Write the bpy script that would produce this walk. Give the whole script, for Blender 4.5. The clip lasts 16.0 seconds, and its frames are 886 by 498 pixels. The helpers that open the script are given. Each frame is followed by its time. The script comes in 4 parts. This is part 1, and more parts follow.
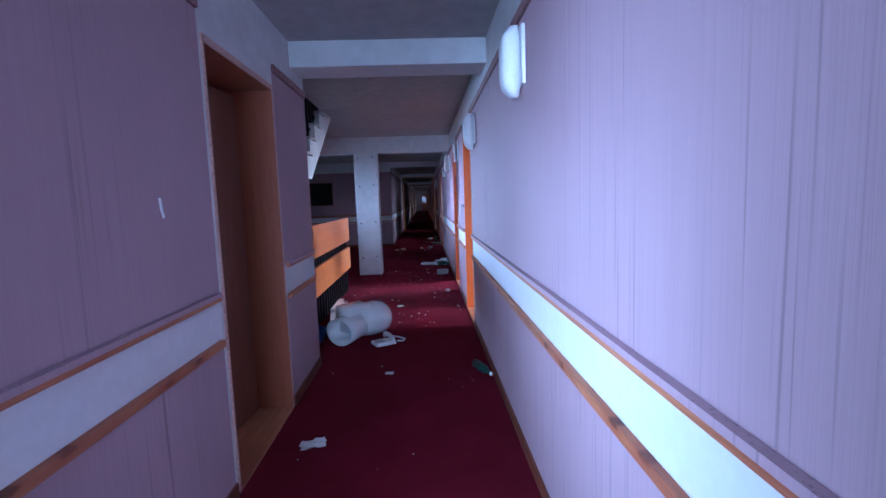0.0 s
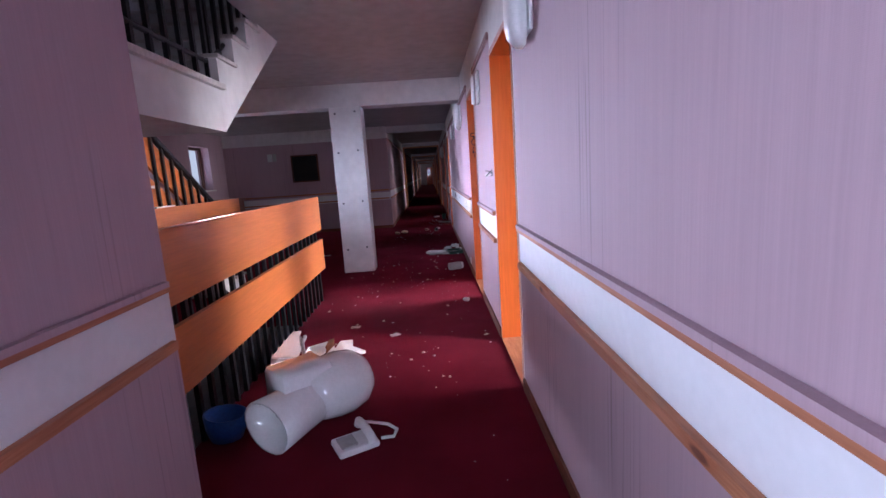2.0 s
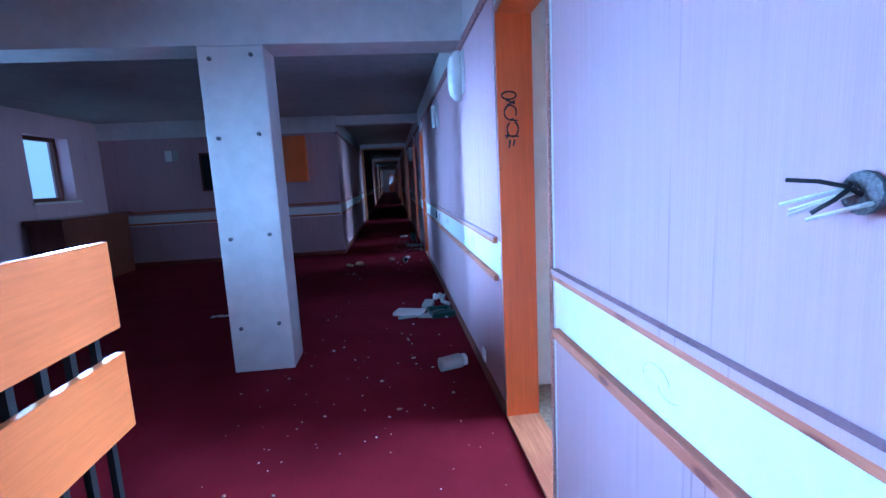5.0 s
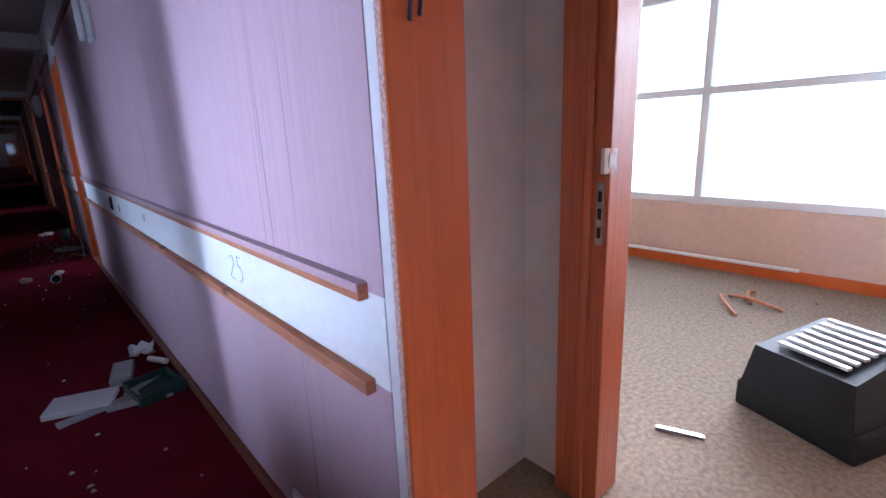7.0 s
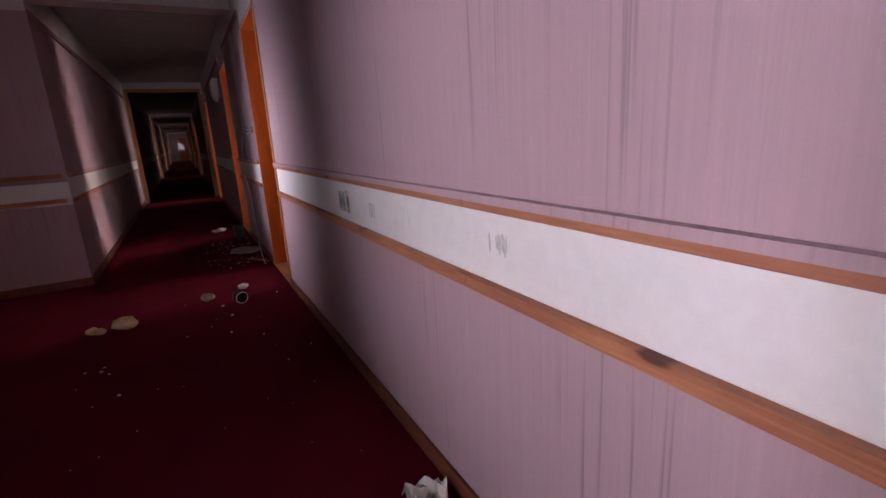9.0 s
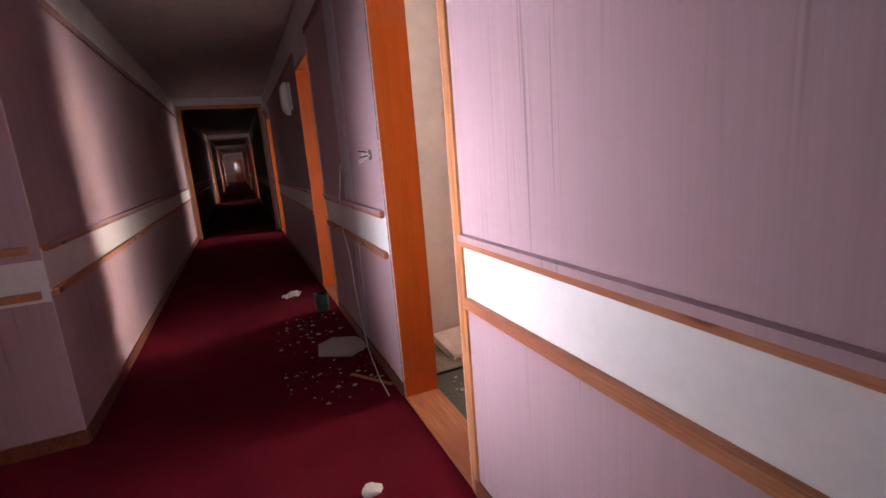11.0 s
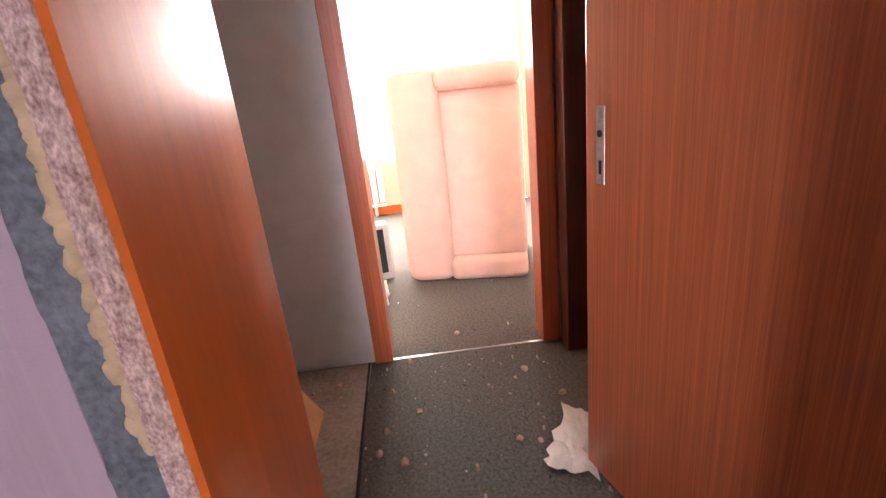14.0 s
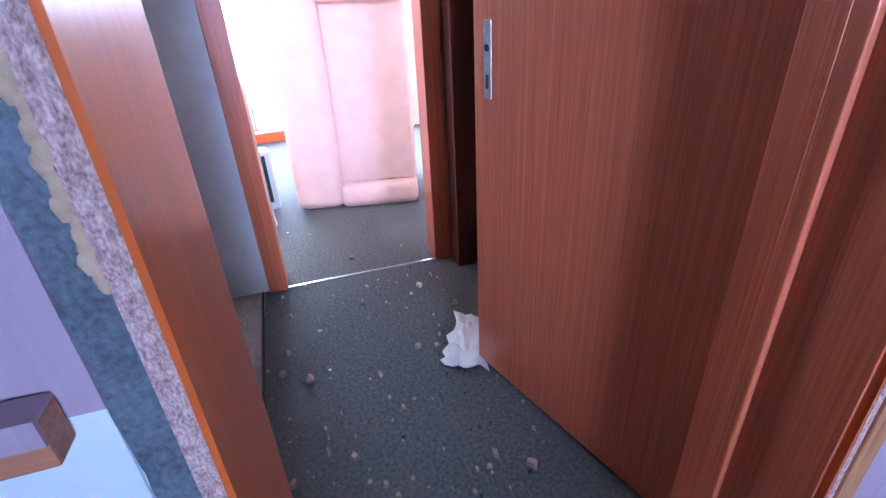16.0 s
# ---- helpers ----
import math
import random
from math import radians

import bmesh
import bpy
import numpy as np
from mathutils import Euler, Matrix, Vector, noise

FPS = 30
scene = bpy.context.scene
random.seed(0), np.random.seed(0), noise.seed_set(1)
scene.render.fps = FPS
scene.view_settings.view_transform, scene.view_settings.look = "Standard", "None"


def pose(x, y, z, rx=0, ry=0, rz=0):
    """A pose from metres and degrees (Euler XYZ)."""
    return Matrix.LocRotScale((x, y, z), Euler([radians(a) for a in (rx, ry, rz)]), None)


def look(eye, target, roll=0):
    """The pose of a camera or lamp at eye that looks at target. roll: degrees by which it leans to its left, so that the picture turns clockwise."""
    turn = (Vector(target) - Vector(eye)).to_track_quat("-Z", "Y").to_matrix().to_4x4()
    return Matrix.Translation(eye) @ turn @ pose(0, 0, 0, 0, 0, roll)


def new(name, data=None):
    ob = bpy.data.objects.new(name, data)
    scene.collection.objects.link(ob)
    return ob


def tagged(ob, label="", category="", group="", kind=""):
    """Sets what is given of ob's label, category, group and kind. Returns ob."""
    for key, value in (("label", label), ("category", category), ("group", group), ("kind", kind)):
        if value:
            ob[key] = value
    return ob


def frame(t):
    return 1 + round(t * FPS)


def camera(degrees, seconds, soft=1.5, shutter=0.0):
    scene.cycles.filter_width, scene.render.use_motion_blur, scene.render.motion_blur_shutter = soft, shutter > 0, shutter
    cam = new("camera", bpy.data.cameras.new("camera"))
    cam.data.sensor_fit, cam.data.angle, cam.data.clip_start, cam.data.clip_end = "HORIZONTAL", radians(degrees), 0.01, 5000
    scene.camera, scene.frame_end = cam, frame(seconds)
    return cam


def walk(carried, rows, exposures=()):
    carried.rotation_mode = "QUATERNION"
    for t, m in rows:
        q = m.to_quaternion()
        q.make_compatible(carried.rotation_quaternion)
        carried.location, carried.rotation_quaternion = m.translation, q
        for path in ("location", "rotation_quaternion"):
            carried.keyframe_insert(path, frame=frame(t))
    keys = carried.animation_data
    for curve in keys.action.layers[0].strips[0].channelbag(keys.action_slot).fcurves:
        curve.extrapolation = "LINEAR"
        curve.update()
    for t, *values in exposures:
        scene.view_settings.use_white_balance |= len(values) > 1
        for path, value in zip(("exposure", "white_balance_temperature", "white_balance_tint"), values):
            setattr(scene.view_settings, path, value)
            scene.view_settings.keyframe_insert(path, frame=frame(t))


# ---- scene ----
cam = camera(86.9, 16.0)
PATH = [
    (0, (0.263, 0.357, 1.342), (0.335, 2.345, 1.13), -2.0),
    (0.5, (0.268, 0.911, 1.324), (0.337, 2.896, 1.089), -2.2),
    (1, (0.244, 1.466, 1.296), (0.301, 3.446, 1.025), -2.9),
    (1.5, (0.258, 2.035, 1.262), (0.309, 4.012, 0.963), -3.6),
    (2, (0.275, 2.588, 1.273), (0.312, 4.562, 0.952), -3.8),
    (2.5, (0.253, 3.107, 1.275), (0.264, 5.079, 0.942), -3.7),
    (3, (0.255, 3.665, 1.289), (0.227, 5.635, 0.947), -3.8),
    (3.5, (0.218, 4.164, 1.281), (0.166, 6.136, 0.95), -3.3),
    (4, (0.225, 4.652, 1.293), (0.196, 6.628, 0.985), -3.7),
    (4.5, (0.248, 5.171, 1.302), (0.271, 7.15, 1.012), -2.6),
    (5, (0.206, 5.645, 1.291), (0.408, 7.612, 0.991), -2.9),
    (7.3, (0.302, 7.624, 1.222), (1.675, 8.941, 0.605), -3.6),
    (7.4, (0.306, 7.733, 1.215), (1.684, 9.022, 0.551), -4.0),
    (7.5, (0.284, 7.828, 1.219), (1.610, 9.183, 0.582), -5.1),
    (7.6, (0.265, 7.930, 1.222), (1.560, 9.330, 0.600), -5.2),
    (8, (0.158, 8.402, 1.231), (1.355, 9.919, 0.716), -2.6),
    (8.2, (0.142, 8.583, 1.229), (1.241, 10.169, 0.699), -3.7),
    (8.5, (0.164, 8.972, 1.229), (1.143, 10.639, 0.717), -3.6),
    (9, (0.149, 9.436, 1.111), (1.059, 11.151, 0.631), -3.4),
    (9.5, (0.154, 9.924, 1.054), (0.936, 11.717, 0.637), -1.4),
    (9.7, (0.141, 10.176, 1.07), (0.909, 11.971, 0.634), -2.6),
    (11.8, (0.122, 12.61, 1.303), (0.904, 14.414, 0.937), -5.6),
    (12, (0.145, 12.766, 1.313), (1.093, 14.482, 0.918), -6.5),
    (12.5, (0.246, 13.112, 1.305), (1.61, 14.485, 0.801), -8.1),
    (13, (0.331, 13.397, 1.232), (2.045, 14.229, 0.626), -7.8),
    (13.5, (0.382, 13.634, 1.208), (2.254, 13.968, 0.588), -7.1),
    (14, (0.537, 13.806, 1.186), (2.435, 13.725, 0.559), -6.2),
    (14.5, (0.526, 13.872, 1.173), (2.376, 13.547, 0.488), -4.8),
    (15, (0.49, 13.87, 1.17), (2.29, 13.467, 0.399), -4.0),
    (15.5, (0.485, 13.862, 1.162), (2.233, 13.412, 0.301), -3.3),
    (16, (0.484, 13.845, 1.155), (2.185, 13.34, 0.233), -3.1),
]
walk(cam, [(t, look(eye, target, roll)) for t, eye, target, roll in PATH], [(0.0, -0.55, 4200, 8), (0.5, -0.75, 4900, 24), (1.0, -0.5, 5200, 26), (2.0, -0.1, 5400, 21), (2.7, 0.0, 5500, 24), (3.5, -0.4, 5600, 28), (4.0, -0.65, 5300, 28), (4.5, -0.35, 4300, 10), (5.0, 0.0, 3600, 0), (7.3, -0.85, 5000, 14), (7.6, -1.15, 5100, 16), (8.0, -2.3, 5700, 32), (8.5, -1.6, 6300, 34), (9.0, -0.45, 6900, 30), (9.7, -0.35, 7100, 28), (11.8, 0.9, 7000, 22), (12.5, 0.8, 7400, 20), (13.1, -0.15, 8200, 20), (14.0, -0.2, 6600, 22), (14.5, -0.5, 4500, 14), (15.2, -0.3, 4300, 14), (16.0, -0.1, 4200, 14)])

# ---- world, lights ----
world = bpy.data.worlds.new("sky")
scene.world = world
world.use_nodes = True
sky = world.node_tree.nodes.new("ShaderNodeTexSky")
sky.sky_type, sky.sun_disc, sky.sun_elevation, sky.sun_rotation = "NISHITA", False, radians(40), radians(100)
world.node_tree.links.new(sky.outputs[0], world.node_tree.nodes["Background"].inputs[0])
world.node_tree.nodes["Background"].inputs[1].default_value = 0.1

sun = new("sun", bpy.data.lights.new("sun", "SUN"))
sun.data.energy, sun.data.angle, sun.data.color = 1.0, radians(12), (1.0, 0.95, 0.88)
sun.matrix_world = look((10, 12, 9), (0, 14, 0))


def daylight_or_fill(x, y, z, wide, high, toward, watts, color=(1, 1, 1), spread=180):
    """An area lamp: daylight in a window's opening, or added fill light."""
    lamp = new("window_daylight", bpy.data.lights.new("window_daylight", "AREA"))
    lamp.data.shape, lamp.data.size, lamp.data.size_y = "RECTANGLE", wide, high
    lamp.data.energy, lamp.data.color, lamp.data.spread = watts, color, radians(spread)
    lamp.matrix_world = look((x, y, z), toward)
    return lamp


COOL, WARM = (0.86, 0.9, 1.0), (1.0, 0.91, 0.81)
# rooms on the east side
daylight_or_fill(5.5, 4.6, 1.45, 2.2, 1.6, (-0.3, 5.85, 0), 120, WARM, 50)
daylight_or_fill(4.5, 8.0, 1.45, 2.0, 1.6, (-0.3, 7.45, 0), 90, WARM, 55)
daylight_or_fill(5.5, 17.3, 1.45, 1.6, 1.6, (-0.72, 15.2, 0.6), 38, WARM, 44)
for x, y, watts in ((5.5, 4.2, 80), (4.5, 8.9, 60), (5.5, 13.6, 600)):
    daylight_or_fill(x, y, 1.45, 2.2, 1.6, (0, y, 1.2), watts, WARM)
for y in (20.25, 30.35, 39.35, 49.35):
    daylight_or_fill(5.5, y - 0.3, 1.45, 1.2, 1.6, (-0.72, y + 0.93, 0.6), 18, WARM, 40)
# fill in the stair hall's west windows: narrow beams standing in for a carried torch
daylight_or_fill(-4.85, 13.15, 1.7, 0.9, 0.9, (0.95, 13.25, 1.0), 8, COOL, 26)
daylight_or_fill(-4.84, 13.15, 1.92, 0.8, 0.45, (0.8, 3.9, 0.95), 24, COOL, 22)
daylight_or_fill(-4.85, 10.88, 1.7, 0.9, 0.9, (0.8, 10.1, 1.1), 12, COOL, 32)
daylight_or_fill(-4.84, 10.88, 1.92, 0.8, 0.45, (0.8, 6.35, 0.95), 17, COOL, 24)
# the next two lamps stand in made-up windows
daylight_or_fill(-4.85, 8.0, 1.7, 0.7, 0.9, (0.8, 8.6, 1.05), 20, COOL, 24)
daylight_or_fill(-4.85, 6.35, 1.7, 0.9, 0.9, (0.8, 6.0, 0.85), 2, COOL, 36)
daylight_or_fill(-4.83, 13.35, 1.7, 0.5, 0.9, (1.5, 13.45, 0.85), 4, COOL, 20)
# added fill behind the start: one before a windowless wall, one in an unseen gap
daylight_or_fill(0.05, -2.8, 1.5, 1.2, 1.5, (0.5, 4, 1.0), 24, COOL, 70)
daylight_or_fill(-0.9, -0.4, 1.2, 0.95, 1.7, (0.75, 2.6, 0.95), 46, COOL, 46)
# added lamp brightening the far end; the wall there has no window
daylight_or_fill(0, 59.8, 1.5, 0.7, 1.0, (0, 50, 1.2), 5, WARM)


# ---- materials ----
def material(name, color, rough=0.7, metal=0.0, vary=0.15, scale=(6, 6, 6), fine=60.0, bump=0.15, dark=None, spec=0.4, coat=0.0, piece=0.0, streaks=0.0, knots=None, hard=0.18):
    """A node material with colour variation at two scales, and relief."""
    m = bpy.data.materials.new(name)
    m.use_nodes = True
    nt = m.node_tree
    bsdf = nt.nodes["Principled BSDF"]
    bsdf.inputs["Roughness"].default_value, bsdf.inputs["Metallic"].default_value = rough, metal
    bsdf.inputs["Specular IOR Level"].default_value, bsdf.inputs["Coat Weight"].default_value = spec, coat
    co = nt.nodes.new("ShaderNodeTexCoord")
    mp = nt.nodes.new("ShaderNodeMapping")
    mp.inputs["Scale"].default_value = scale
    nt.links.new(co.outputs["Object"], mp.inputs[0])
    big = nt.nodes.new("ShaderNodeTexNoise")
    big.inputs["Scale"].default_value, big.inputs["Detail"].default_value = 1.0, 5.0
    nt.links.new(mp.outputs[0], big.inputs[0])
    small = nt.nodes.new("ShaderNodeTexNoise")
    small.inputs["Scale"].default_value, small.inputs["Detail"].default_value = fine / 6.0, 3.0
    nt.links.new(mp.outputs[0], small.inputs[0])
    both = nt.nodes.new("ShaderNodeMath")
    both.operation = "MULTIPLY_ADD"
    both.inputs[1].default_value = 0.5
    half = nt.nodes.new("ShaderNodeMath")
    half.operation = "MULTIPLY"
    half.inputs[1].default_value = 0.5
    nt.links.new(big.outputs[0], both.inputs[0])
    nt.links.new(small.outputs[0], half.inputs[0])
    nt.links.new(half.outputs[0], both.inputs[2])
    ramp = nt.nodes.new("ShaderNodeValToRGB")
    low = dark or tuple(c * (1 - 2 * vary) for c in color)
    high = tuple(min(1, c * (1 + vary)) for c in color)
    ramp.color_ramp.elements[0].position, ramp.color_ramp.elements[0].color = 0.5 - hard, (*low, 1)
    ramp.color_ramp.elements[1].position, ramp.color_ramp.elements[1].color = 0.5 + hard, (*high, 1)
    nt.links.new(both.outputs[0], ramp.inputs[0])
    out = ramp.outputs[0]
    if piece:
        info = nt.nodes.new("ShaderNodeObjectInfo")
        hsv = nt.nodes.new("ShaderNodeHueSaturation")
        rng = nt.nodes.new("ShaderNodeMapRange")
        rng.inputs[3].default_value, rng.inputs[4].default_value = 1 - piece, 1 + piece
        nt.links.new(info.outputs["Random"], rng.inputs[0])
        nt.links.new(rng.outputs[0], hsv.inputs["Value"])
        nt.links.new(out, hsv.inputs["Color"])
        out = hsv.outputs[0]
    def darken(mask, amount, tint):
        mix = nt.nodes.new("ShaderNodeMix")
        mix.data_type = "RGBA"
        scale_node = nt.nodes.new("ShaderNodeMath")
        scale_node.operation = "MULTIPLY"
        scale_node.inputs[1].default_value = amount
        nt.links.new(mask, scale_node.inputs[0])
        nt.links.new(scale_node.outputs[0], mix.inputs[0])
        nt.links.new(out, mix.inputs[6])
        mix.inputs[7].default_value = (*tint, 1)
        return mix.outputs[2]

    def mask_of(node_out, lo, hi):
        rng = nt.nodes.new("ShaderNodeMapRange")
        rng.inputs[1].default_value, rng.inputs[2].default_value = lo, hi
        nt.links.new(node_out, rng.inputs[0])
        return rng.outputs[0]
    if streaks:
        # sparse dark upright creases, gathered in patches
        mp2 = nt.nodes.new("ShaderNodeMapping")
        mp2.inputs["Scale"].default_value = (75, 75, 1.1)
        nt.links.new(co.outputs["Object"], mp2.inputs[0])
        fine_n = nt.nodes.new("ShaderNodeTexNoise")
        fine_n.inputs["Scale"].default_value, fine_n.inputs["Detail"].default_value = 1.0, 1.0
        nt.links.new(mp2.outputs[0], fine_n.inputs[0])
        mp3 = nt.nodes.new("ShaderNodeMapping")
        mp3.inputs["Scale"].default_value = (3.2, 3.2, 0.8)
        nt.links.new(co.outputs["Object"], mp3.inputs[0])
        patch = nt.nodes.new("ShaderNodeTexNoise")
        patch.inputs["Scale"].default_value = 1.0
        nt.links.new(mp3.outputs[0], patch.inputs[0])
        both2 = nt.nodes.new("ShaderNodeMath")
        both2.operation = "MULTIPLY"
        nt.links.new(mask_of(fine_n.outputs[0], 0.60, 0.72), both2.inputs[0])
        nt.links.new(mask_of(patch.outputs[0], 0.47, 0.62), both2.inputs[1])
        out = darken(both2.outputs[0], streaks, tuple(c * 0.35 for c in color))
        mp4 = nt.nodes.new("ShaderNodeMapping")
        mp4.inputs["Scale"].default_value = (1.1, 1.1, 0.5)
        nt.links.new(co.outputs["Object"], mp4.inputs[0])
        tone = nt.nodes.new("ShaderNodeTexNoise")
        nt.links.new(mp4.outputs[0], tone.inputs[0])
        tone.inputs["Scale"].default_value = 1.0
        out = darken(mask_of(tone.outputs[0], 0.42, 0.72), 0.3, tuple(c * 0.7 for c in color))
    if knots:
        # knots on the face that spans y and z
        apart = nt.nodes.new("ShaderNodeSeparateXYZ")
        nt.links.new(co.outputs["Object"], apart.inputs[0])
        flat = nt.nodes.new("ShaderNodeCombineXYZ")
        for source, target, factor in ((1, 0, knots[1]), (2, 1, knots[2])):
            times = nt.nodes.new("ShaderNodeMath")
            times.operation = "MULTIPLY"
            times.inputs[1].default_value = factor
            nt.links.new(apart.outputs[source], times.inputs[0])
            nt.links.new(times.outputs[0], flat.inputs[target])
        vor = nt.nodes.new("ShaderNodeTexVoronoi")
        vor.voronoi_dimensions = "2D"
        vor.inputs["Scale"].default_value = 1.0
        nt.links.new(flat.outputs[0], vor.inputs[0])
        out = darken(mask_of(vor.outputs[0], 0.26, 0.08), 0.5, (0.3, 0.08, 0.035))
        out = darken(mask_of(vor.outputs[0], 0.11, 0.06), 0.85, (0.06, 0.018, 0.01))
        tone = nt.nodes.new("ShaderNodeTexNoise")
        tone.inputs["Scale"].default_value = 1.3
        nt.links.new(co.outputs["Object"], tone.inputs[0])
        out = darken(mask_of(tone.outputs[0], 0.45, 0.6), 0.55, (0.32, 0.1, 0.06))
    nt.links.new(out, bsdf.inputs["Base Color"])
    if bump:
        b = nt.nodes.new("ShaderNodeBump")
        b.inputs["Strength"].default_value, b.inputs["Distance"].default_value = bump, 0.004
        if streaks:
            # fine level weave pressed into the paper
            weave = nt.nodes.new("ShaderNodeTexWave")
            weave.bands_direction = "Z"
            weave.inputs["Scale"].default_value, weave.inputs["Distortion"].default_value = 130.0, 2.0
            weave.inputs["Detail"].default_value, weave.inputs["Detail Scale"].default_value = 2.0, 3.0
            nt.links.new(co.outputs["Object"], weave.inputs[0])
            add = nt.nodes.new("ShaderNodeMath")
            add.operation, add.inputs[2].default_value = "MULTIPLY_ADD", 0.0
            nt.links.new(weave.outputs[1], add.inputs[0])
            add.inputs[1].default_value = 0.1
            nt.links.new(small.outputs[0], add.inputs[2])
            nt.links.new(add.outputs[0], b.inputs["Height"])
        else:
            nt.links.new(small.outputs[0], b.inputs["Height"])
        nt.links.new(b.outputs[0], bsdf.inputs["Normal"])
    return m


def glowing(name, color, strength):
    m = bpy.data.materials.new(name)
    m.use_nodes = True
    b = m.node_tree.nodes["Principled BSDF"]
    b.inputs["Base Color"].default_value = (0, 0, 0, 1)
    b.inputs["Emission Color"].default_value, b.inputs["Emission Strength"].default_value = (*color, 1), strength
    return m


WALLPAPER = material("wallpaper", (0.47, 0.33, 0.365), 0.75, vary=0.035, scale=(70, 70, 1.2), fine=20, bump=0.14, streaks=0.55)
BORDER = material("mottled_border", (0.33, 0.19, 0.18), 0.7, vary=0.3, scale=(35, 35, 35), fine=30, bump=0.2, dark=(0.14, 0.07, 0.075))
BAND = material("white_band", (0.78, 0.78, 0.78), 0.55, vary=0.03, scale=(3, 3, 3), bump=0.05)
PAINT = material("white_paint", (0.7, 0.69, 0.68), 0.85, vary=0.07, scale=(1.5, 1.5, 1.5), fine=40)
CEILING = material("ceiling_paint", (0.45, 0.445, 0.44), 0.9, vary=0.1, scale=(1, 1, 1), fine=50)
PLASTER = material("grey_plaster", (0.17, 0.175, 0.19), 0.9, vary=0.3, scale=(30, 30, 30), fine=40, bump=1.0)
PINE_Y = material("pine_along", (0.46, 0.2, 0.1), 0.5, vary=0.25, scale=(60, 3, 60), fine=18, dark=(0.33, 0.12, 0.045), knots=(9, 3.0, 9))
PINE_Z = material("pine_upright", (0.5, 0.23, 0.09), 0.5, vary=0.25, scale=(60, 60, 3), fine=18, dark=(0.26, 0.09, 0.03))
ORANGE = material("orange_veneer", (0.6, 0.125, 0.016), 0.32, vary=0.08, scale=(30, 30, 1.6), fine=22, bump=0.06, coat=0.3)
BOARDS = material("orange_boards", (0.56, 0.165, 0.04), 0.4, vary=0.07, scale=(20, 1.4, 20), fine=24, bump=0.06, coat=0.15)
LEAF = material("brown_door_veneer", (0.48, 0.13, 0.05), 0.3, vary=0.3, scale=(140, 140, 1.7), fine=14, bump=0.2, dark=(0.34, 0.085, 0.032), hard=0.18, spec=0.5, coat=0.25)
PLAINLEAF = material("smooth_brown_veneer", (0.2, 0.075, 0.045), 0.35, vary=0.1, scale=(14, 14, 0.9), fine=20, bump=0.04, coat=0.3)
REDWOOD = material("reddish_brown_veneer", (0.34, 0.105, 0.05), 0.4, vary=0.12, scale=(30, 30, 1.6), fine=22, bump=0.06, coat=0.2)
BROWN = material("dark_brown_wood", (0.11, 0.03, 0.015), 0.4, vary=0.25, scale=(40, 40, 2), fine=20, bump=0.1)
CHIP = material("chipboard", (0.66, 0.46, 0.4), 0.95, vary=0.35, scale=(210, 210, 130), fine=16, bump=1.0, dark=(0.3, 0.14, 0.11), hard=0.16)
FOAM = material("foam", (0.62, 0.42, 0.24), 0.8, vary=0.15, scale=(25, 25, 25), fine=30)
CARPET = material("red_carpet", (0.15, 0.011, 0.024), 1.0, vary=0.15, scale=(2.5, 2.5, 2.5), fine=900, bump=0.8, spec=0.05, hard=0.13)
GREY_CARPET = material("grey_carpet", (0.14, 0.141, 0.13), 1.0, vary=0.3, scale=(85, 85, 85), fine=36, bump=1.0, spec=0.05, hard=0.14)
BEIGE_CARPET = material("beige_carpet", (0.3, 0.24, 0.18), 1.0, vary=0.2, scale=(45, 45, 45), fine=48, bump=0.9, spec=0.05, hard=0.12)
SCREED = material("bare_screed", (0.36, 0.33, 0.28), 0.95, vary=0.2, scale=(6, 6, 6), fine=60, bump=0.4)
BLACK = material("black_metal", (0.012, 0.012, 0.014), 0.45, vary=0.2)
STEEL = material("steel", (0.5, 0.5, 0.5), 0.35, metal=0.9, vary=0.2)
MARBLE = material("pale_marble", (0.62, 0.58, 0.55), 0.35, vary=0.14, scale=(4, 4, 4))
PLASTIC = material("white_plastic", (0.8, 0.8, 0.78), 0.35, vary=0.05)
PORCELAIN = material("porcelain", (0.82, 0.82, 0.8), 0.12, vary=0.04, coat=0.5, bump=0.0)
PEACH = material("peach_paint", (0.72, 0.52, 0.4), 0.85, vary=0.06, scale=(2, 2, 2))
TERRACOTTA = material("terracotta_paint", (0.42, 0.16, 0.085), 0.8, vary=0.025, scale=(2, 2, 2))
SOFA = material("peach_fabric", (0.66, 0.42, 0.34), 0.95, vary=0.08, scale=(8, 8, 8), fine=400, bump=0.4)
HARDBOARD = material("hardboard", (0.6, 0.33, 0.17), 0.55, vary=0.12, scale=(8, 8, 8), fine=90)
FOAMBOARD = material("polystyrene", (0.8, 0.79, 0.75), 0.9, vary=0.12, scale=(12, 12, 12), fine=70, bump=0.6)
TV_BLACK = material("black_plastic", (0.012, 0.013, 0.013), 0.6, vary=0.2, spec=0.2)
TV_GREY = material("grey_plastic", (0.45, 0.45, 0.43), 0.5, vary=0.1)
SCREEN = material("dark_screen", (0.02, 0.035, 0.03), 0.1, vary=0.1, bump=0.0)
PAPER = material("paper", (0.75, 0.74, 0.7), 0.9, vary=0.1, scale=(20, 20, 20))
BLUE = material("blue_plastic", (0.02, 0.09, 0.3), 0.45, vary=0.2)
GREEN = material("green_plastic", (0.02, 0.06, 0.045), 0.4, vary=0.2)
FILLER = material("pale_filler", (0.56, 0.52, 0.58), 0.9, vary=0.1, scale=(5, 5, 2), fine=60)
